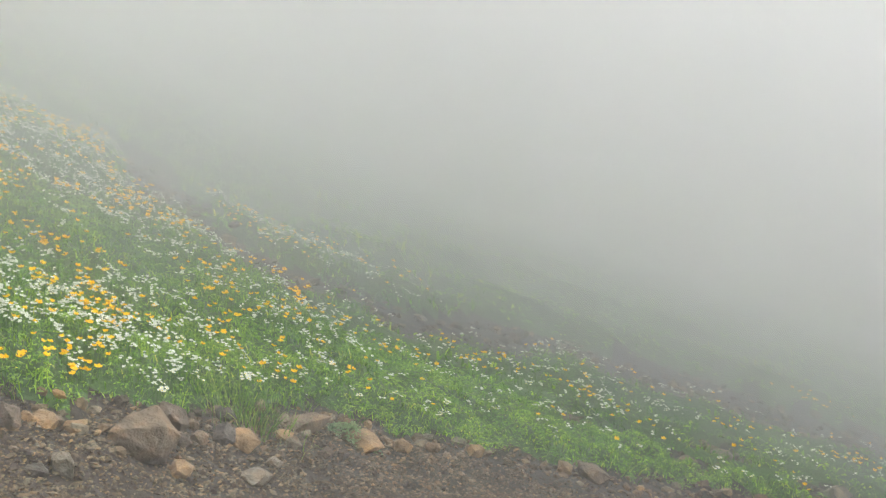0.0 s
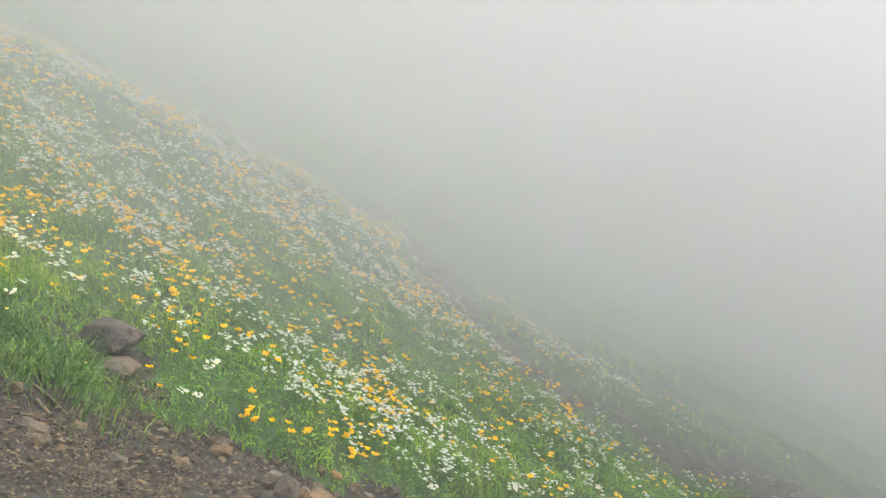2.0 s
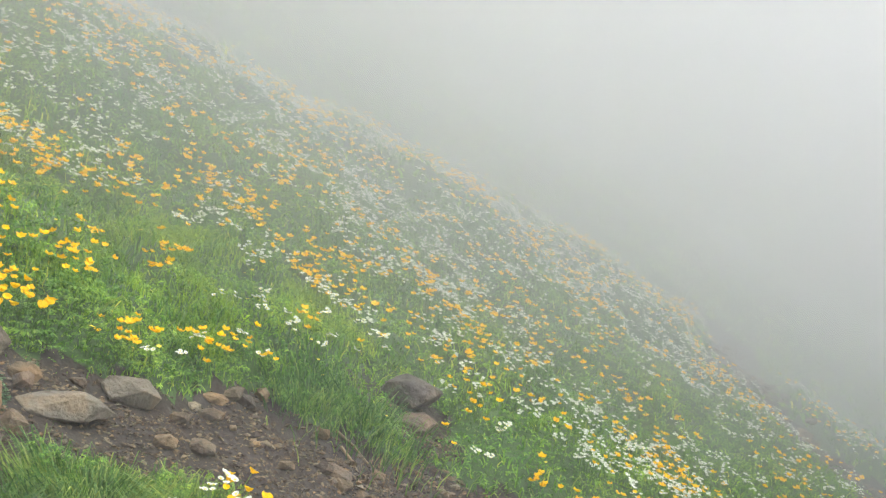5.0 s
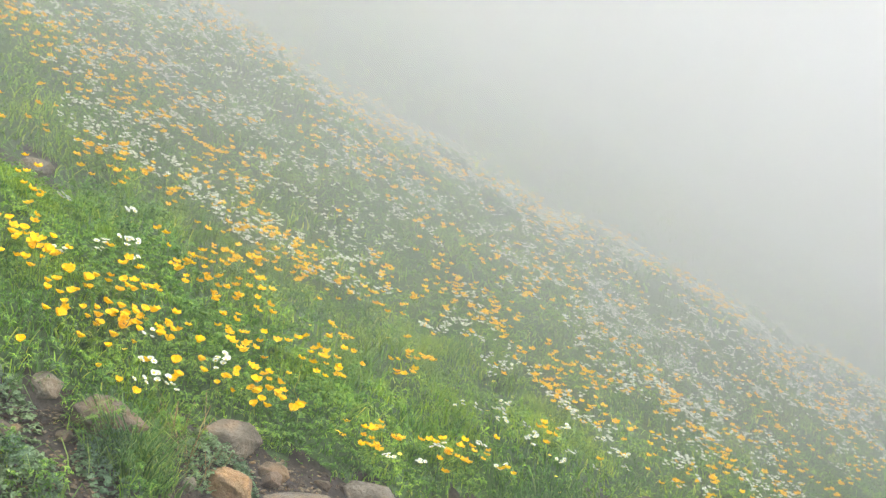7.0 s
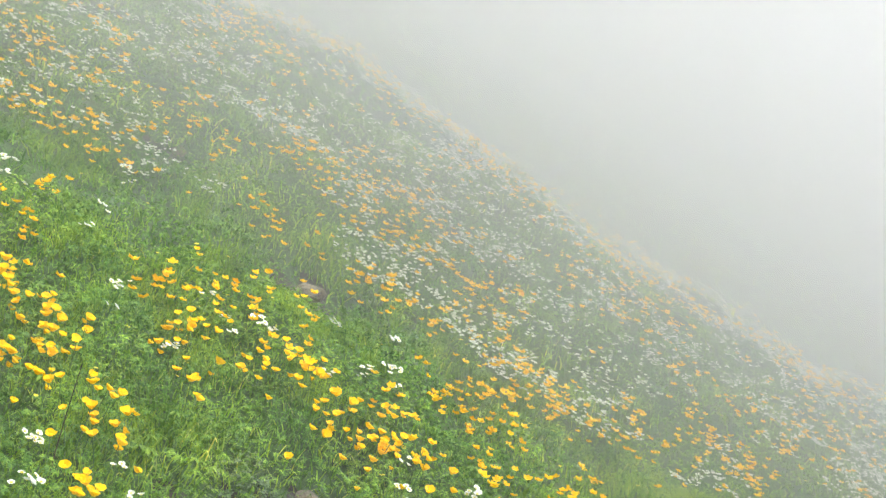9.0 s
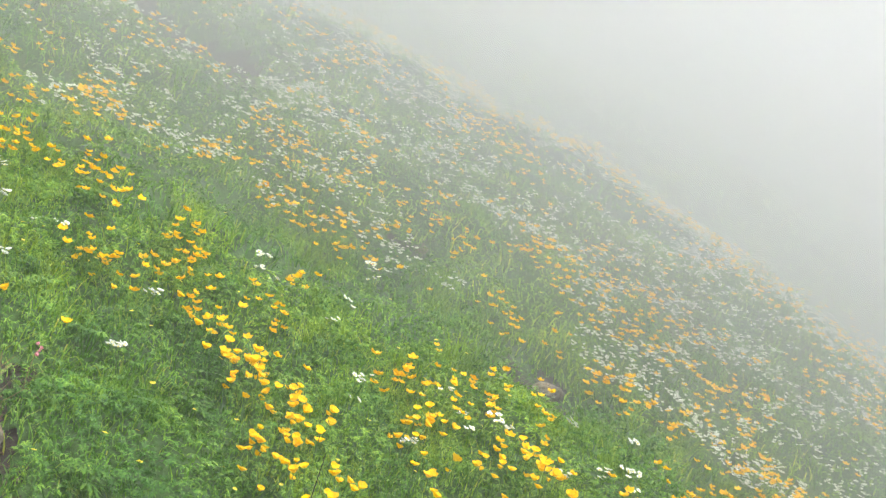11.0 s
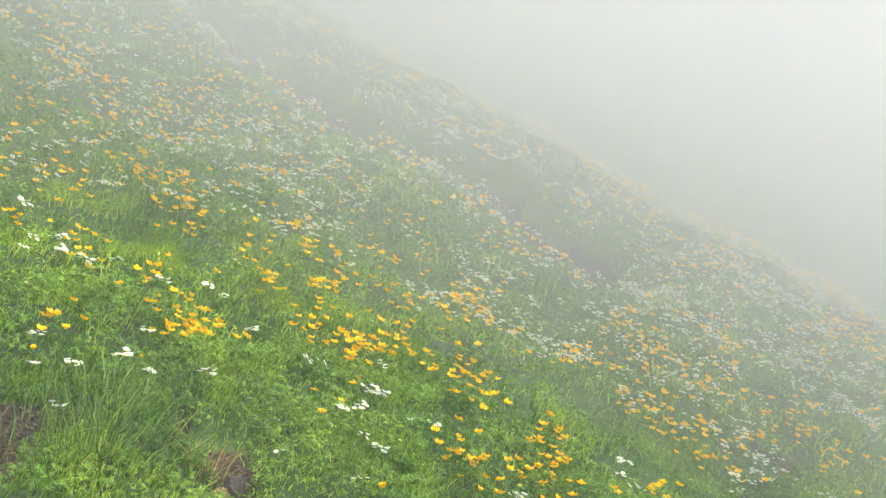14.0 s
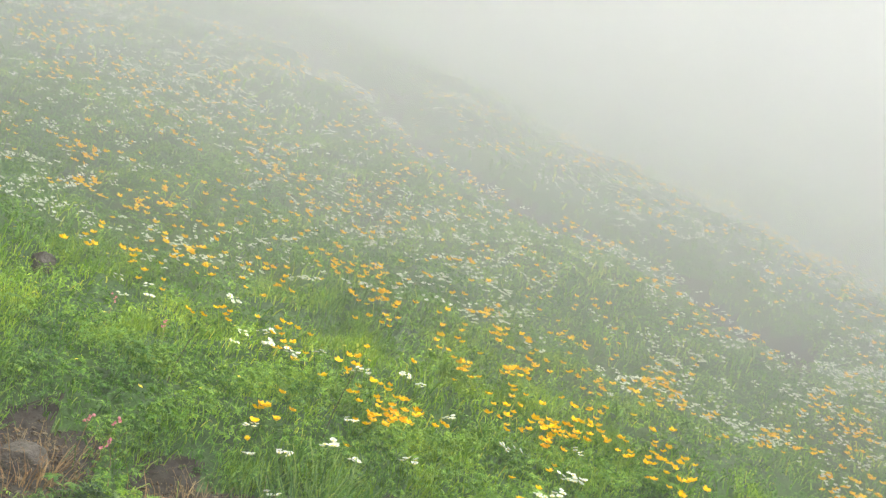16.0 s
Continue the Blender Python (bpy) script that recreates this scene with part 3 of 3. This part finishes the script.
# ---------------------------------------------------------------- flowers
YELLOW_A = [(2.46, 7.40, 5), (2.24, 7.32, 6), (2.53, 9.01, 10), (1.56, 7.12, 4), (0.54, 6.95, 5), (0.16, 6.90, 4), (-0.08, 6.66, 6), (-0.27, 7.03, 3), (-0.81, 4.65, 2), (-1.09, 6.32, 8),
            (-1.08, 5.62, 4), (-1.25, 5.25, 4), (-1.32, 5.68, 12), (-1.52, 4.52, 8), (-1.35, 3.80, 3), (-1.56, 4.42, 6), (-1.39, 3.76, 8), (-1.50, 3.55, 3), (-1.6, 4.56, 4), (-1.56, 3.31, 6),
            (-1.8, 4.48, 6), (-2.15, 4.31, 6), (-2.58, 4.95, 6), (-1.72, 2.95, 2), (-2.88, 5.18, 4), (-2.47, 4.02, 6), (-1.57, 2.01, 2), (-3.02, 4.43, 4), (-2.50, 3.50, 5), (-1.63, 1.99, 3)]
YELLOW_B = [(-2.31, 2.98, 4), (-2.66, 3.49, 12), (-2.60, 3.37, 14), (-1.74, 2.02, 3), (-3.65, 4.65, 7), (-2.12, 2.40, 12), (-3.15, 3.77, 4), (-2.97, 3.43, 6), (-2.89, 3.32, 5), (-3.05, 3.33, 10),
            (-3.19, 3.36, 5), (-2.57, 2.59, 8), (-2.22, 2.12, 8), (-3.55, 3.55, 4), (-3.13, 2.93, 5), (-2.66, 2.36, 6), (-3.03, 2.72, 4), (-2.53, 2.17, 10), (-2.31, 1.86, 8), (-2.26, 1.75, 5),
            (-3.19, 2.61, 8), (-3.14, 2.52, 12), (-2.58, 1.97, 14), (-2.82, 2.13, 6), (-3.23, 2.45, 8), (-3.05, 2.25, 8), (-2.55, 1.56, 8), (-2.80, 2.00, 10), (-3.02, 2.14, 10), (-3.37, 2.40, 8)]
YELLOW_C = [(-2.82, 1.87, 6), (-2.58, 1.67, 12), (-3.60, 2.45, 4), (-3.86, 2.63, 5), (-3.36, 2.14, 8), (-2.55, 1.50, 22), (-3.85, 2.38, 5), (-3.34, 1.93, 8), (-3.92, 2.21, 8), (-3.43, 1.88, 6),
            (-2.66, 1.38, 14), (-3.83, 2.00, 5), (-3.42, 1.74, 5), (-2.97, 1.49, 4), (-2.78, 1.35, 4), (-2.69, 1.22, 5), (-4.11, 1.96, 6), (-2.97, 1.31, 8), (-4.19, 1.87, 6), (-3.61, 1.55, 6),
            (-2.63, 1.03, 4), (-2.93, 1.15, 16), (-2.81, 1.03, 6), (-4.21, 1.55, 5), (-2.99, 1.03, 10), (-2.21, 0.69, 5), (-2.41, 0.78, 11), (-4.27, 1.47, 6), (-4.30, 1.36, 6), (-2.62, 0.70, 14)]
YELLOW_D = [(-3.85, 1.11, 4), (-2.83, 0.71, 10), (-2.60, 0.60, 5), (-3.82, 0.95, 6), (-3.94, 0.97, 6), (-3.39, 0.79, 4), (-2.85, 0.63, 6), (-3.13, 0.66, 12), (-4.02, 0.87, 6), (-2.88, 0.57, 8),
            (-4.52, 0.90, 6), (-4.01, 0.76, 5), (-4.44, 0.86, 5), (-3.06, 0.49, 10), (-3.27, 0.46, 6), (-4.10, 0.53, 6), (-3.32, 0.39, 10), (-3.11, 0.26, 4), (-3.38, 0.22, 6), (-3.13, 0.17, 7),
            (-2.76, 0.13, 1), (-3.53, 0.12, 14), (-4.22, 0.16, 6), (-4.38, 0.13, 10), (-2.80, 0.02, 1), (-4.61, -0.08, 4), (-4.02, -0.11, 5), (-3.56, -0.10, 10), (-3.49, -0.16, 6), (-3.40, -0.21, 12)]
YELLOW_E = [(-2.99, -0.20, 1), (-3.12, -0.24, 1), (-3.93, -0.31, 5), (-3.50, -0.32, 8), (-3.72, -0.35, 8), (-3.95, -0.46, 5), (-4.08, -0.56, 5), (-3.13, -0.47, 1), (-4.89, -0.74, 4), (-3.69, -0.59, 12),
            (-3.25, -0.60, 6), (-3.29, -0.65, 9), (-3.12, -0.70, 7), (-3.77, -0.89, 6), (-5.65, -1.34, 5), (-3.90, -0.94, 10), (-4.99, -1.21, 6), (-3.44, -0.85, 4), (-3.47, -0.87, 1), (-3.21, -0.86, 1),
            (-4.05, -1.15, 10), (-5.12, -1.49, 8), (-6.77, -2.02, 4), (-2.93, -0.90, 5), (-3.41, -1.07, 7), (-4.89, -1.63, 6), (-3.49, -1.19, 1), (-5.01, -1.84, 14), (-3.39, -1.28, 3), (-4.41, -1.71, 8)]
YELLOW_F = [(-5.22, -2.08, 6), (-3.40, -1.38, 2), (-3.85, -1.62, 14), (-3.39, -1.48, 1), (-4.04, -1.83, 5), (-3.46, -1.61, 1), (-4.86, -2.31, 6), (-4.09, -1.98, 6), (-5.60, -3.08, 11), (-3.96, -2.16, 7),
            (-4.27, -2.42, 7), (-6.40, -3.76, 9), (-5.08, -3.05, 5), (-4.38, -2.75, 6), (-5.81, -3.74, 8)]
WHITE_A = [(1.33, 5.75, 4), (1.19, 5.67, 8), (1.10, 7.23, 3), (0.80, 5.74, 3), (0.67, 6.47, 4), (0.30, 6.47, 6), (0.05, 5.77, 2), (-0.22, 5.29, 6), (-0.43, 5.22, 3), (-0.73, 6.73, 10),
           (-0.71, 5.03, 14), (-0.96, 4.80, 3), (-0.97, 4.43, 6), (-1.09, 4.20, 5), (-1.25, 4.53, 7), (-1.18, 4.04, 6), (-1.42, 4.17, 4), (-1.67, 4.34, 4), (-1.70, 4.34, 4), (-1.74, 3.24, 4),
           (-1.8, 3.42, 5), (-2.21, 3.26, 7), (-2.21, 3.01, 4), (-2.31, 3.10, 4), (-1.64, 1.96, 3), (-2.48, 3.25, 4), (-2.28, 2.88, 2), (-1.74, 1.98, 2), (-2.21, 2.57, 3), (-2.42, 2.89, 8)]
WHITE_B = [(-1.68, 1.80, 3), (-2.34, 2.64, 4), (-2.21, 2.38, 3), (-1.81, 1.83, 1), (-1.78, 1.79, 1), (-2.31, 1.66, 2), (-2.34, 1.54, 6), (-2.43, 1.56, 2), (-2.77, 1.68, 8), (-2.83, 1.55, 8),
           (-2.80, 1.27, 3), (-2.87, 1.18, 6), (-2.26, 0.80, 2), (-2.72, 1.02, 3), (-2.91, 0.87, 6), (-2.17, 0.58, 2), (-2.33, 0.62, 4), (-3.70, 1.05, 6), (-3.15, 0.85, 4), (-3.42, 0.70, 5),
           (-3.01, 0.33, 2), (-2.81, 0.26, 3), (-3.21, 0.06, 2), (-2.84, -0.04, 3), (-3.22, -0.06, 4), (-3.08, -0.10, 2), (-3.32, -0.13, 3), (-3.07, -0.16, 2), (-2.81, -0.25, 1), (-3.27, -0.29, 2)]
WHITE_C = [(-3.36, -0.48, 1), (-2.98, -0.49, 1), (-3.46, -0.65, 3), (-2.92, -0.63, 1), (-3.44, -0.77, 2), (-3.07, -0.70, 1), (-2.83, -0.68, 1), (-2.77, -0.75, 1), (-3.26, -0.90, 1), (-2.65, -0.74, 1),
           (-3.22, -0.98, 1), (-3.90, -1.19, 2), (-2.69, -0.83, 1), (-2.80, -0.88, 1), (-3.38, -1.08, 2), (-3.37, -1.11, 2), (-3.26, -1.16, 2), (-3.55, -1.30, 2), (-3.40, -1.53, 2), (-3.31, -1.60, 4)]


def part(name, me, parent, label=""):
    ob = new(name, me)
    ob.parent = parent
    return tagged(ob, label)


def bloom(r, petals, cup, seed, material, wide=0.62):
    """An open flower: broad curved petals round a small heart, lying on the z axis."""
    q = random.Random(seed)
    v, f = [], []
    for k in range(petals):
        a = 2 * math.pi * (k + q.uniform(-0.12, 0.12)) / petals
        s = r * q.uniform(0.88, 1.1)
        c = cup * q.uniform(0.75, 1.25)
        ca, sa = math.cos(a), math.sin(a)
        rows = []
        for u, w, z in ((0.08, 0.12, 0.0), (0.5, 1.0, 0.42), (0.85, 0.85, 0.85), (1.0, 0.35, 1.0)):
            row = []
            for side in (-1, 0, 1):
                px, py = s * u, side * s * wide * w
                pz = s * c * z + (0.12 * s * w if side else 0.0) * (0.6 + c)
                row.append(len(v))
                v.append((px * ca - py * sa, px * sa + py * ca, pz))
            rows.append(row)
        for r0, r1 in zip(rows, rows[1:]):
            f += [[r0[0], r1[0], r1[1], r0[1]], [r0[1], r1[1], r1[2], r0[2]]]
    return mesh_from("petals", v, f, material, True)


def stalk(tall, lean, radius, material):
    """A thin bent stem with three sides."""
    v, f = [], []
    for k in range(4):
        u = k / 3
        for s in range(3):
            a = 2 * math.pi * s / 3
            v.append((lean * u * u + radius * (1 - 0.4 * u) * math.cos(a), radius * (1 - 0.4 * u) * math.sin(a), tall * u))
    for k in range(3):
        for s in range(3):
            f.append([3 * k + s, 3 * k + (s + 1) % 3, 3 * k + 3 + (s + 1) % 3, 3 * k + 3 + s])
    return mesh_from("stem", v, f, material, True)


def heart_mesh(r, material):
    bm = bmesh.new()
    bmesh.ops.create_icosphere(bm, subdivisions=1, radius=r)
    for v in bm.verts:
        v.co.z = v.co.z * 0.5 + r * 0.4
    me = bpy.data.meshes.new("heart")
    bm.to_mesh(me)
    me.materials.append(material)
    return me


def globeflower(seed):
    q = random.Random(seed)
    top = new("globeflower")
    tall, lean = q.uniform(0.08, 0.118), q.uniform(-0.025, 0.025)
    part("stem", stalk(tall, lean, 0.0014, stem_mat), top)
    head = part("petals", bloom(q.uniform(0.009, 0.0117), 6, q.uniform(0.65, 1.05), seed, yellow_mat), top, "golden yellow petals")
    head.matrix_local = pose(lean, 0, tall, q.uniform(-16, 16), q.uniform(2, 34), 0)  # most look out from the slope
    part("heart", heart_mesh(0.005, yellow_mat), head)
    return tagged(top, "golden yellow globeflower on a thin green stem", "flower", "globeflowers in the meadow")


def anemone(seed):
    q = random.Random(seed)
    top = new("anemone")
    tall = q.uniform(0.068, 0.1)
    part("stem", stalk(tall, 0.0, 0.0017, stem_mat), top)
    n = q.choice((3, 4, 5, 5, 6))
    for k in range(n):
        a = 2 * math.pi * k / n + q.uniform(-0.4, 0.4)
        d, h = (0.0 if n == 1 else q.uniform(0.011, 0.018)), q.uniform(0.01, 0.025)
        head = part("petals", bloom(q.uniform(0.0064, 0.0084), 6, q.uniform(0.25, 0.6), seed * 7 + k, white_mat, 0.55), top, "white petals")
        head.matrix_local = pose(d * math.cos(a), d * math.sin(a), tall + h, q.uniform(-18, 18), q.uniform(0, 36), 0)
        part("heart", heart_mesh(0.003, lemon_mat), head, "yellow-green heart")
        twig = part("stalk", stalk(h, d, 0.001, stem_mat), top)
        twig.matrix_local = pose(0, 0, tall - 0.003, 0, 0, math.degrees(a))
    return tagged(top, "white anemone with a small cluster of open flowers", "flower", "anemones in the meadow")


def patch_places(lists, q, many):
    """Single places round the middle of each patch: a patch is long across the fall of the slope."""
    out = []
    for patches in lists:
        for x, y, n in patches:
            away = math.hypot(x, y)
            spread = 0.01 * n ** 0.6 * away / 2.8 if n > 1 else 0.0
            a = math.atan2(y, x)
            for _ in range(n if n < 3 else max(2, round(n * many))):
                u, w = q.gauss(0, spread), q.gauss(0, spread * 1.7)
                px, py = x + w * math.cos(a) - u * math.sin(a), y + w * math.sin(a) + u * math.cos(a)
                for _ in range(12):  # none on the bare path: shift up the slope into the grass
                    if float(meadow_at(px, py)) > 0.04:
                        out.append((px, py))
                        break
                    px, py = px * 1.02 + q.gauss(0, 0.03), py * 1.02 + q.gauss(0, 0.04)
    return out


def plant(kinds, places, q, most):
    """Stand copies of the kinds at the places nearest the path; the rest is returned."""
    places = sorted(places, key=lambda p: math.hypot(p[0], p[1]))
    used = [False] * len(kinds)
    for k, (x, y) in enumerate(places[:most]):
        s = q.uniform(0.85, 1.15)
        m = pose(x, y, float(height(x, y)) - 0.01, q.uniform(-8, 8), q.uniform(-2, 10), q.uniform(-65, 65)) @ Matrix.Diagonal((s, s, s, 1))
        c = k % len(kinds)
        if used[c]:
            ob = copy_thing(kinds[c], m)
        else:
            kinds[c].matrix_basis, used[c] = m, True
    return places[most:]


def heads(places, size, material, name, label, tall, cup, per=1, spread=0.0):
    """Flower heads on stems for the farther meadow, five petals each."""
    p = np.array(places, float)
    p = np.repeat(p, per, 0) + rng.normal(0, 1, (len(p) * per, 2)) * spread
    n = len(p)
    s = size * rng.uniform(0.75, 1.25, n)
    foot = col3(p[:, 0], p[:, 1], height(p[:, 0], p[:, 1]))
    up = np.repeat(tall * rng.uniform(0.65, 1.15, n // per), per) + rng.normal(0, 0.004, n)
    c = foot + col3(rng.normal(0, 0.004, n), rng.normal(0, 0.004, n), up)
    tilt = col3(rng.normal(0.2, 0.22, n), rng.normal(0, 0.22, n), np.ones(n))
    tilt /= np.linalg.norm(tilt, axis=1)[:, None]
    a0 = rng.uniform(0, 6.3, n)
    vs = []
    for k in range(5):
        a = 2 * np.pi * k / 5 + a0
        d = col3(np.cos(a), np.sin(a), 0.0)
        d = d - (d * tilt).sum(1)[:, None] * tilt
        w = np.cross(tilt, d)
        ss = s[:, None]
        cu = cup * rng.uniform(0.7, 1.3, n)[:, None]
        vs.append(np.stack([c, c + ss * (0.62 * d + 0.6 * w + 0.45 * cu * tilt), c + ss * (d + cu * tilt), c + ss * (0.62 * d - 0.6 * w + 0.45 * cu * tilt)], 1))
    v = np.stack(vs, 1).reshape(-1, 3)
    stuff(name, (v, np.arange(len(v)).reshape(-1, 4).tolist()), material, label, "flowers")
    wv = np.stack([foot + [0.0012, 0, 0], foot - [0.0012, 0, 0], c], 1).reshape(-1, 3)
    stuff("stems", (wv, np.arange(len(wv)).reshape(-1, 3).tolist()), stem_mat, "thin green flower stems in the meadow", "stems")


def drift(count, near, far, seed, floor, power=1.0, low=0.4):
    """Places of a loose drift of flowers over the farther slope."""
    x, y = scatter(count * 4, near, far, power=power)
    dens = wave(x, y, 1.3, seed) * 0.7 + 0.6 * wave(x, y, 0.45, seed + 1)
    keep = (meadow_at(x, y) > 0.08) & (rng.uniform(0, 1, len(x)) < np.interp(x + 0.12 * y, (-1.3, 0.2), (1.0, low)) * np.interp(np.degrees(np.arctan2(-x, y)), (60, 95), (1.0, 0.4 + low))) & (dens > rng.uniform(floor, floor + 1.6, len(x)))
    return list(zip(x[keep][:count].tolist(), y[keep][:count].tolist()))


frng = random.Random(11)
left = plant([globeflower(k) for k in range(12)], patch_places((YELLOW_A, YELLOW_B, YELLOW_C, YELLOW_D, YELLOW_E, YELLOW_F), frng, 2), frng, 300)
heads(left + drift(6500, 3.9, 9, 21, -0.7, 1.0, 0.1), 0.0135, yellow_mat, "globeflowers", "golden yellow globeflowers scattered over the meadow", 0.1, 0.7)
left = plant([anemone(k) for k in range(12)], patch_places((WHITE_A, WHITE_B, WHITE_C), frng, 0.55), frng, 200)
heads(left + drift(11500, 4.0, 9, 31, -1.0, 0.85, 0.2), 0.0074, white_mat, "anemones", "white anemone flowers scattered over the meadow", 0.1, 0.75, 4, 0.0115)
x, y = in_meadow(*scatter(500, 1.8, 5.0), 0.05)
heads(list(zip(x.tolist(), y.tolist())), 0.0065, lemon_mat, "cinquefoils", "tiny lemon yellow cinquefoil flowers among the leaves", 0.075, 0.3)


def pink_flower(seed):
    q = random.Random(seed)
    top = new("pink_flower")
    tall, lean = q.uniform(0.1, 0.16), q.uniform(-0.03, 0.03)
    part("stem", stalk(tall, lean, 0.0013, straw_mat), top, "reddish brown stem")
    for k in range(4):
        head = part("petals", bloom(0.0048, 5, 1.1, seed * 5 + k, pink_mat), top, "pink petals")
        head.matrix_local = pose(lean + q.gauss(0, 0.006), q.gauss(0, 0.006), tall - 0.007 * k, q.uniform(20, 90), q.uniform(-40, 40), q.uniform(0, 360))
    return tagged(top, "small pink lousewort flower on a reddish stem", "flower", "pink flowers in the meadow")


PINK = [(-2.67, -1.25), (-2.61, -1.17), (-2.57, -1.10), (-3.25, -1.56), (-3.15, -1.33), (-2.63, 0.09)]
plant([pink_flower(k) for k in range(6)], PINK, frng, 6)

# ---------------------------------------------------------------- tufts, cushions, dry stalks
def tuft(x, y, count, tall, spread, label, material, wide=0.0015):
    px, py = x + rng.normal(0, spread, count), y + rng.normal(0, spread, count)
    out = np.arctan2(py - y, px - x)
    vf = blades(px, py, tall, wide, 0.3, 1.0, 0.45, out)
    return tagged(new("grass_tuft", mesh_from("grass_tuft", *vf, material)), label, "grass", kind="stuff")


for x, y, n, tall, spread in ((-1.74, 1.97, 1300, 0.075, 0.05), (-1.78, 1.66, 3200, 0.105, 0.07), (-1.65, 1.83, 2400, 0.08, 0.06), (-2.24, 1.44, 700, 0.1, 0.04), (-1.99, 2.92, 500, 0.1, 0.1), (-2.10, 2.77, 450, 0.095, 0.09), (-0.95, 4.36, 350, 0.11, 0.1), (-2.71, -0.64, 350, 0.13, 0.09)):
    tuft(x, y, n, tall, spread, "dense tuft of long green grass by the path", tuft_mat)
for x, y, n, tall, spread in ((-2.56, -1.25, 130, 0.1, 0.05), (-2.62, -0.91, 120, 0.09, 0.06), (-2.82, -0.43, 90, 0.09, 0.04), (-2.57, -0.02, 60, 0.12, 0.05), (-2.27, 1.61, 50, 0.13, 0.05), (-1.84, 2.74, 25, 0.07, 0.05)):
    tuft(x, y, n, tall, spread, "wisps of dry straw coloured grass", straw_mat, 0.0009)


def cushion(x, y, r, count):
    """A low mound of small round leaves."""
    a, d = rng.uniform(0, 2 * np.pi, count), r * np.sqrt(rng.uniform(0, 1, count))
    vf = leaves(x + d * np.cos(a), y + d * np.sin(a), 0.07 * np.clip(1.1 - d / r, 0.15, 1), 0.011, 3, 0.42)
    return tagged(new("leaf_cushion", mesh_from("leaf_cushion", *vf, cushion_mat)), "low grey-green cushion of small round leaves", "plant", kind="stuff")


for x, y, r, n in ((-2.24, 1.67, 0.1, 700), (-2.19, 1.13, 0.11, 800), (-2.22, 1.37, 0.08, 450), (-2.40, 1.16, 0.12, 600), (-0.56, 4.80, 0.12, 500), (-2.43, -1.08, 0.13, 700)):
    cushion(x, y, r, n)

STALKS = [(-2.30, 0.66), (-3.07, -0.77), (-3.01, -1.22)]
for k, (x, y) in enumerate(STALKS):
    ob = new("dead_stalk", stalk(0.26 - 0.04 * k, 0.03, 0.0016, dead_mat))
    ob.matrix_world = pose(x, y, float(height(x, y)) - 0.01, 0, 0, 70 * k)
    tagged(ob, "thin dark dead stalk standing in the meadow", "stalk", "dead stalks in the meadow")


for k, (x, y, turn, long) in enumerate(((-1.98, 2.76, 20, 0.2), (-1.93, 2.72, -5, 0.16))):
    ob = new("root", stalk(long, 0.05, 0.006, straw_mat))
    ob.matrix_world = pose(x, y, float(height(x, y)) + 0.012, 0, 118, turn)
    tagged(ob, "bare brown root lying at the path's grass rim", "root", "roots at the path's rim")


def broad_leaf(seed):
    """A leaf cut into five toothed lobes on an arching stalk, growing out along x."""
    q = random.Random(seed)
    out, up, long, fall = q.uniform(0.015, 0.05), q.uniform(0.035, 0.068), q.uniform(0.024, 0.036), q.uniform(-0.45, 0.1)
    v = [(0.003, -0.0012, 0), (0.003, 0.0012, 0), (out, 0.001, up), (out, -0.001, up)]
    f = [[0, 1, 2, 3]]
    side = ((0.3, 0.05), (0.5, 0.17), (0.6, 0.1), (0.78, 0.14), (0.84, 0.07))
    for k in range(-2, 3):
        a = math.radians(42 * k + q.uniform(-6, 6))
        reach = long * (1 - 0.13 * abs(k)) * q.uniform(0.9, 1.08)
        rim = [(0.0, 0.0)] + [(u, -w) for u, w in side] + [(1.0, 0.0)] + [(u, w) for u, w in reversed(side)]
        f.append(list(range(len(v), len(v) + len(rim))))
        for u, w in rim:
            v.append((out + reach * (u * math.cos(a) - w * math.sin(a)), reach * (u * math.sin(a) + w * math.cos(a)), up + 0.12 * reach * u + (fall - 0.15) * reach * u * u + 0.5 * reach * w * w))
    return mesh_from("leaf", v, f, broad_mat)


leaf_shapes = [broad_leaf(k) for k in range(10)]


def leafy_herb(seed):
    q = random.Random(seed)
    top = new("leafy_herb")
    count = q.randint(9, 12)
    for k in range(count):
        leaf = part("leaf", leaf_shapes[q.randrange(10)], top)
        leaf.matrix_local = pose(0, 0, 0, 0, q.uniform(-12, 12), 360 * k / count + q.uniform(-15, 15))
    return tagged(top, "low herb with deeply cut fresh green leaves", "plant", "leafy herbs in the meadow")


hx, hy = in_meadow(*scatter(420, 1.9, 3.7, 25, 122), 0.05)
plant([leafy_herb(k) for k in range(5)], list(zip(hx.tolist(), hy.tolist()))[::2], frng, 95)

# pale feathery clumps of young grass among the herbs
cx, cy = in_meadow(*scatter(230, 1.9, 4.2, 35, 125), 0.06)
per = np.repeat(np.arange(len(cx)), 190)
wide = rng.uniform(0.03, 0.08, len(cx))[per]
px, py = cx[per] + rng.normal(0, 1, len(per)) * wide, cy[per] + rng.normal(0, 1, len(per)) * wide
keep = meadow_at(px, py) > 0.02
stuff("feathery_grass", blades(px[keep], py[keep], 0.062, 0.0011, 0.4, 1.2, 0.4), feather_mat, "pale feathery clumps of young yellow-green grass", "grass")
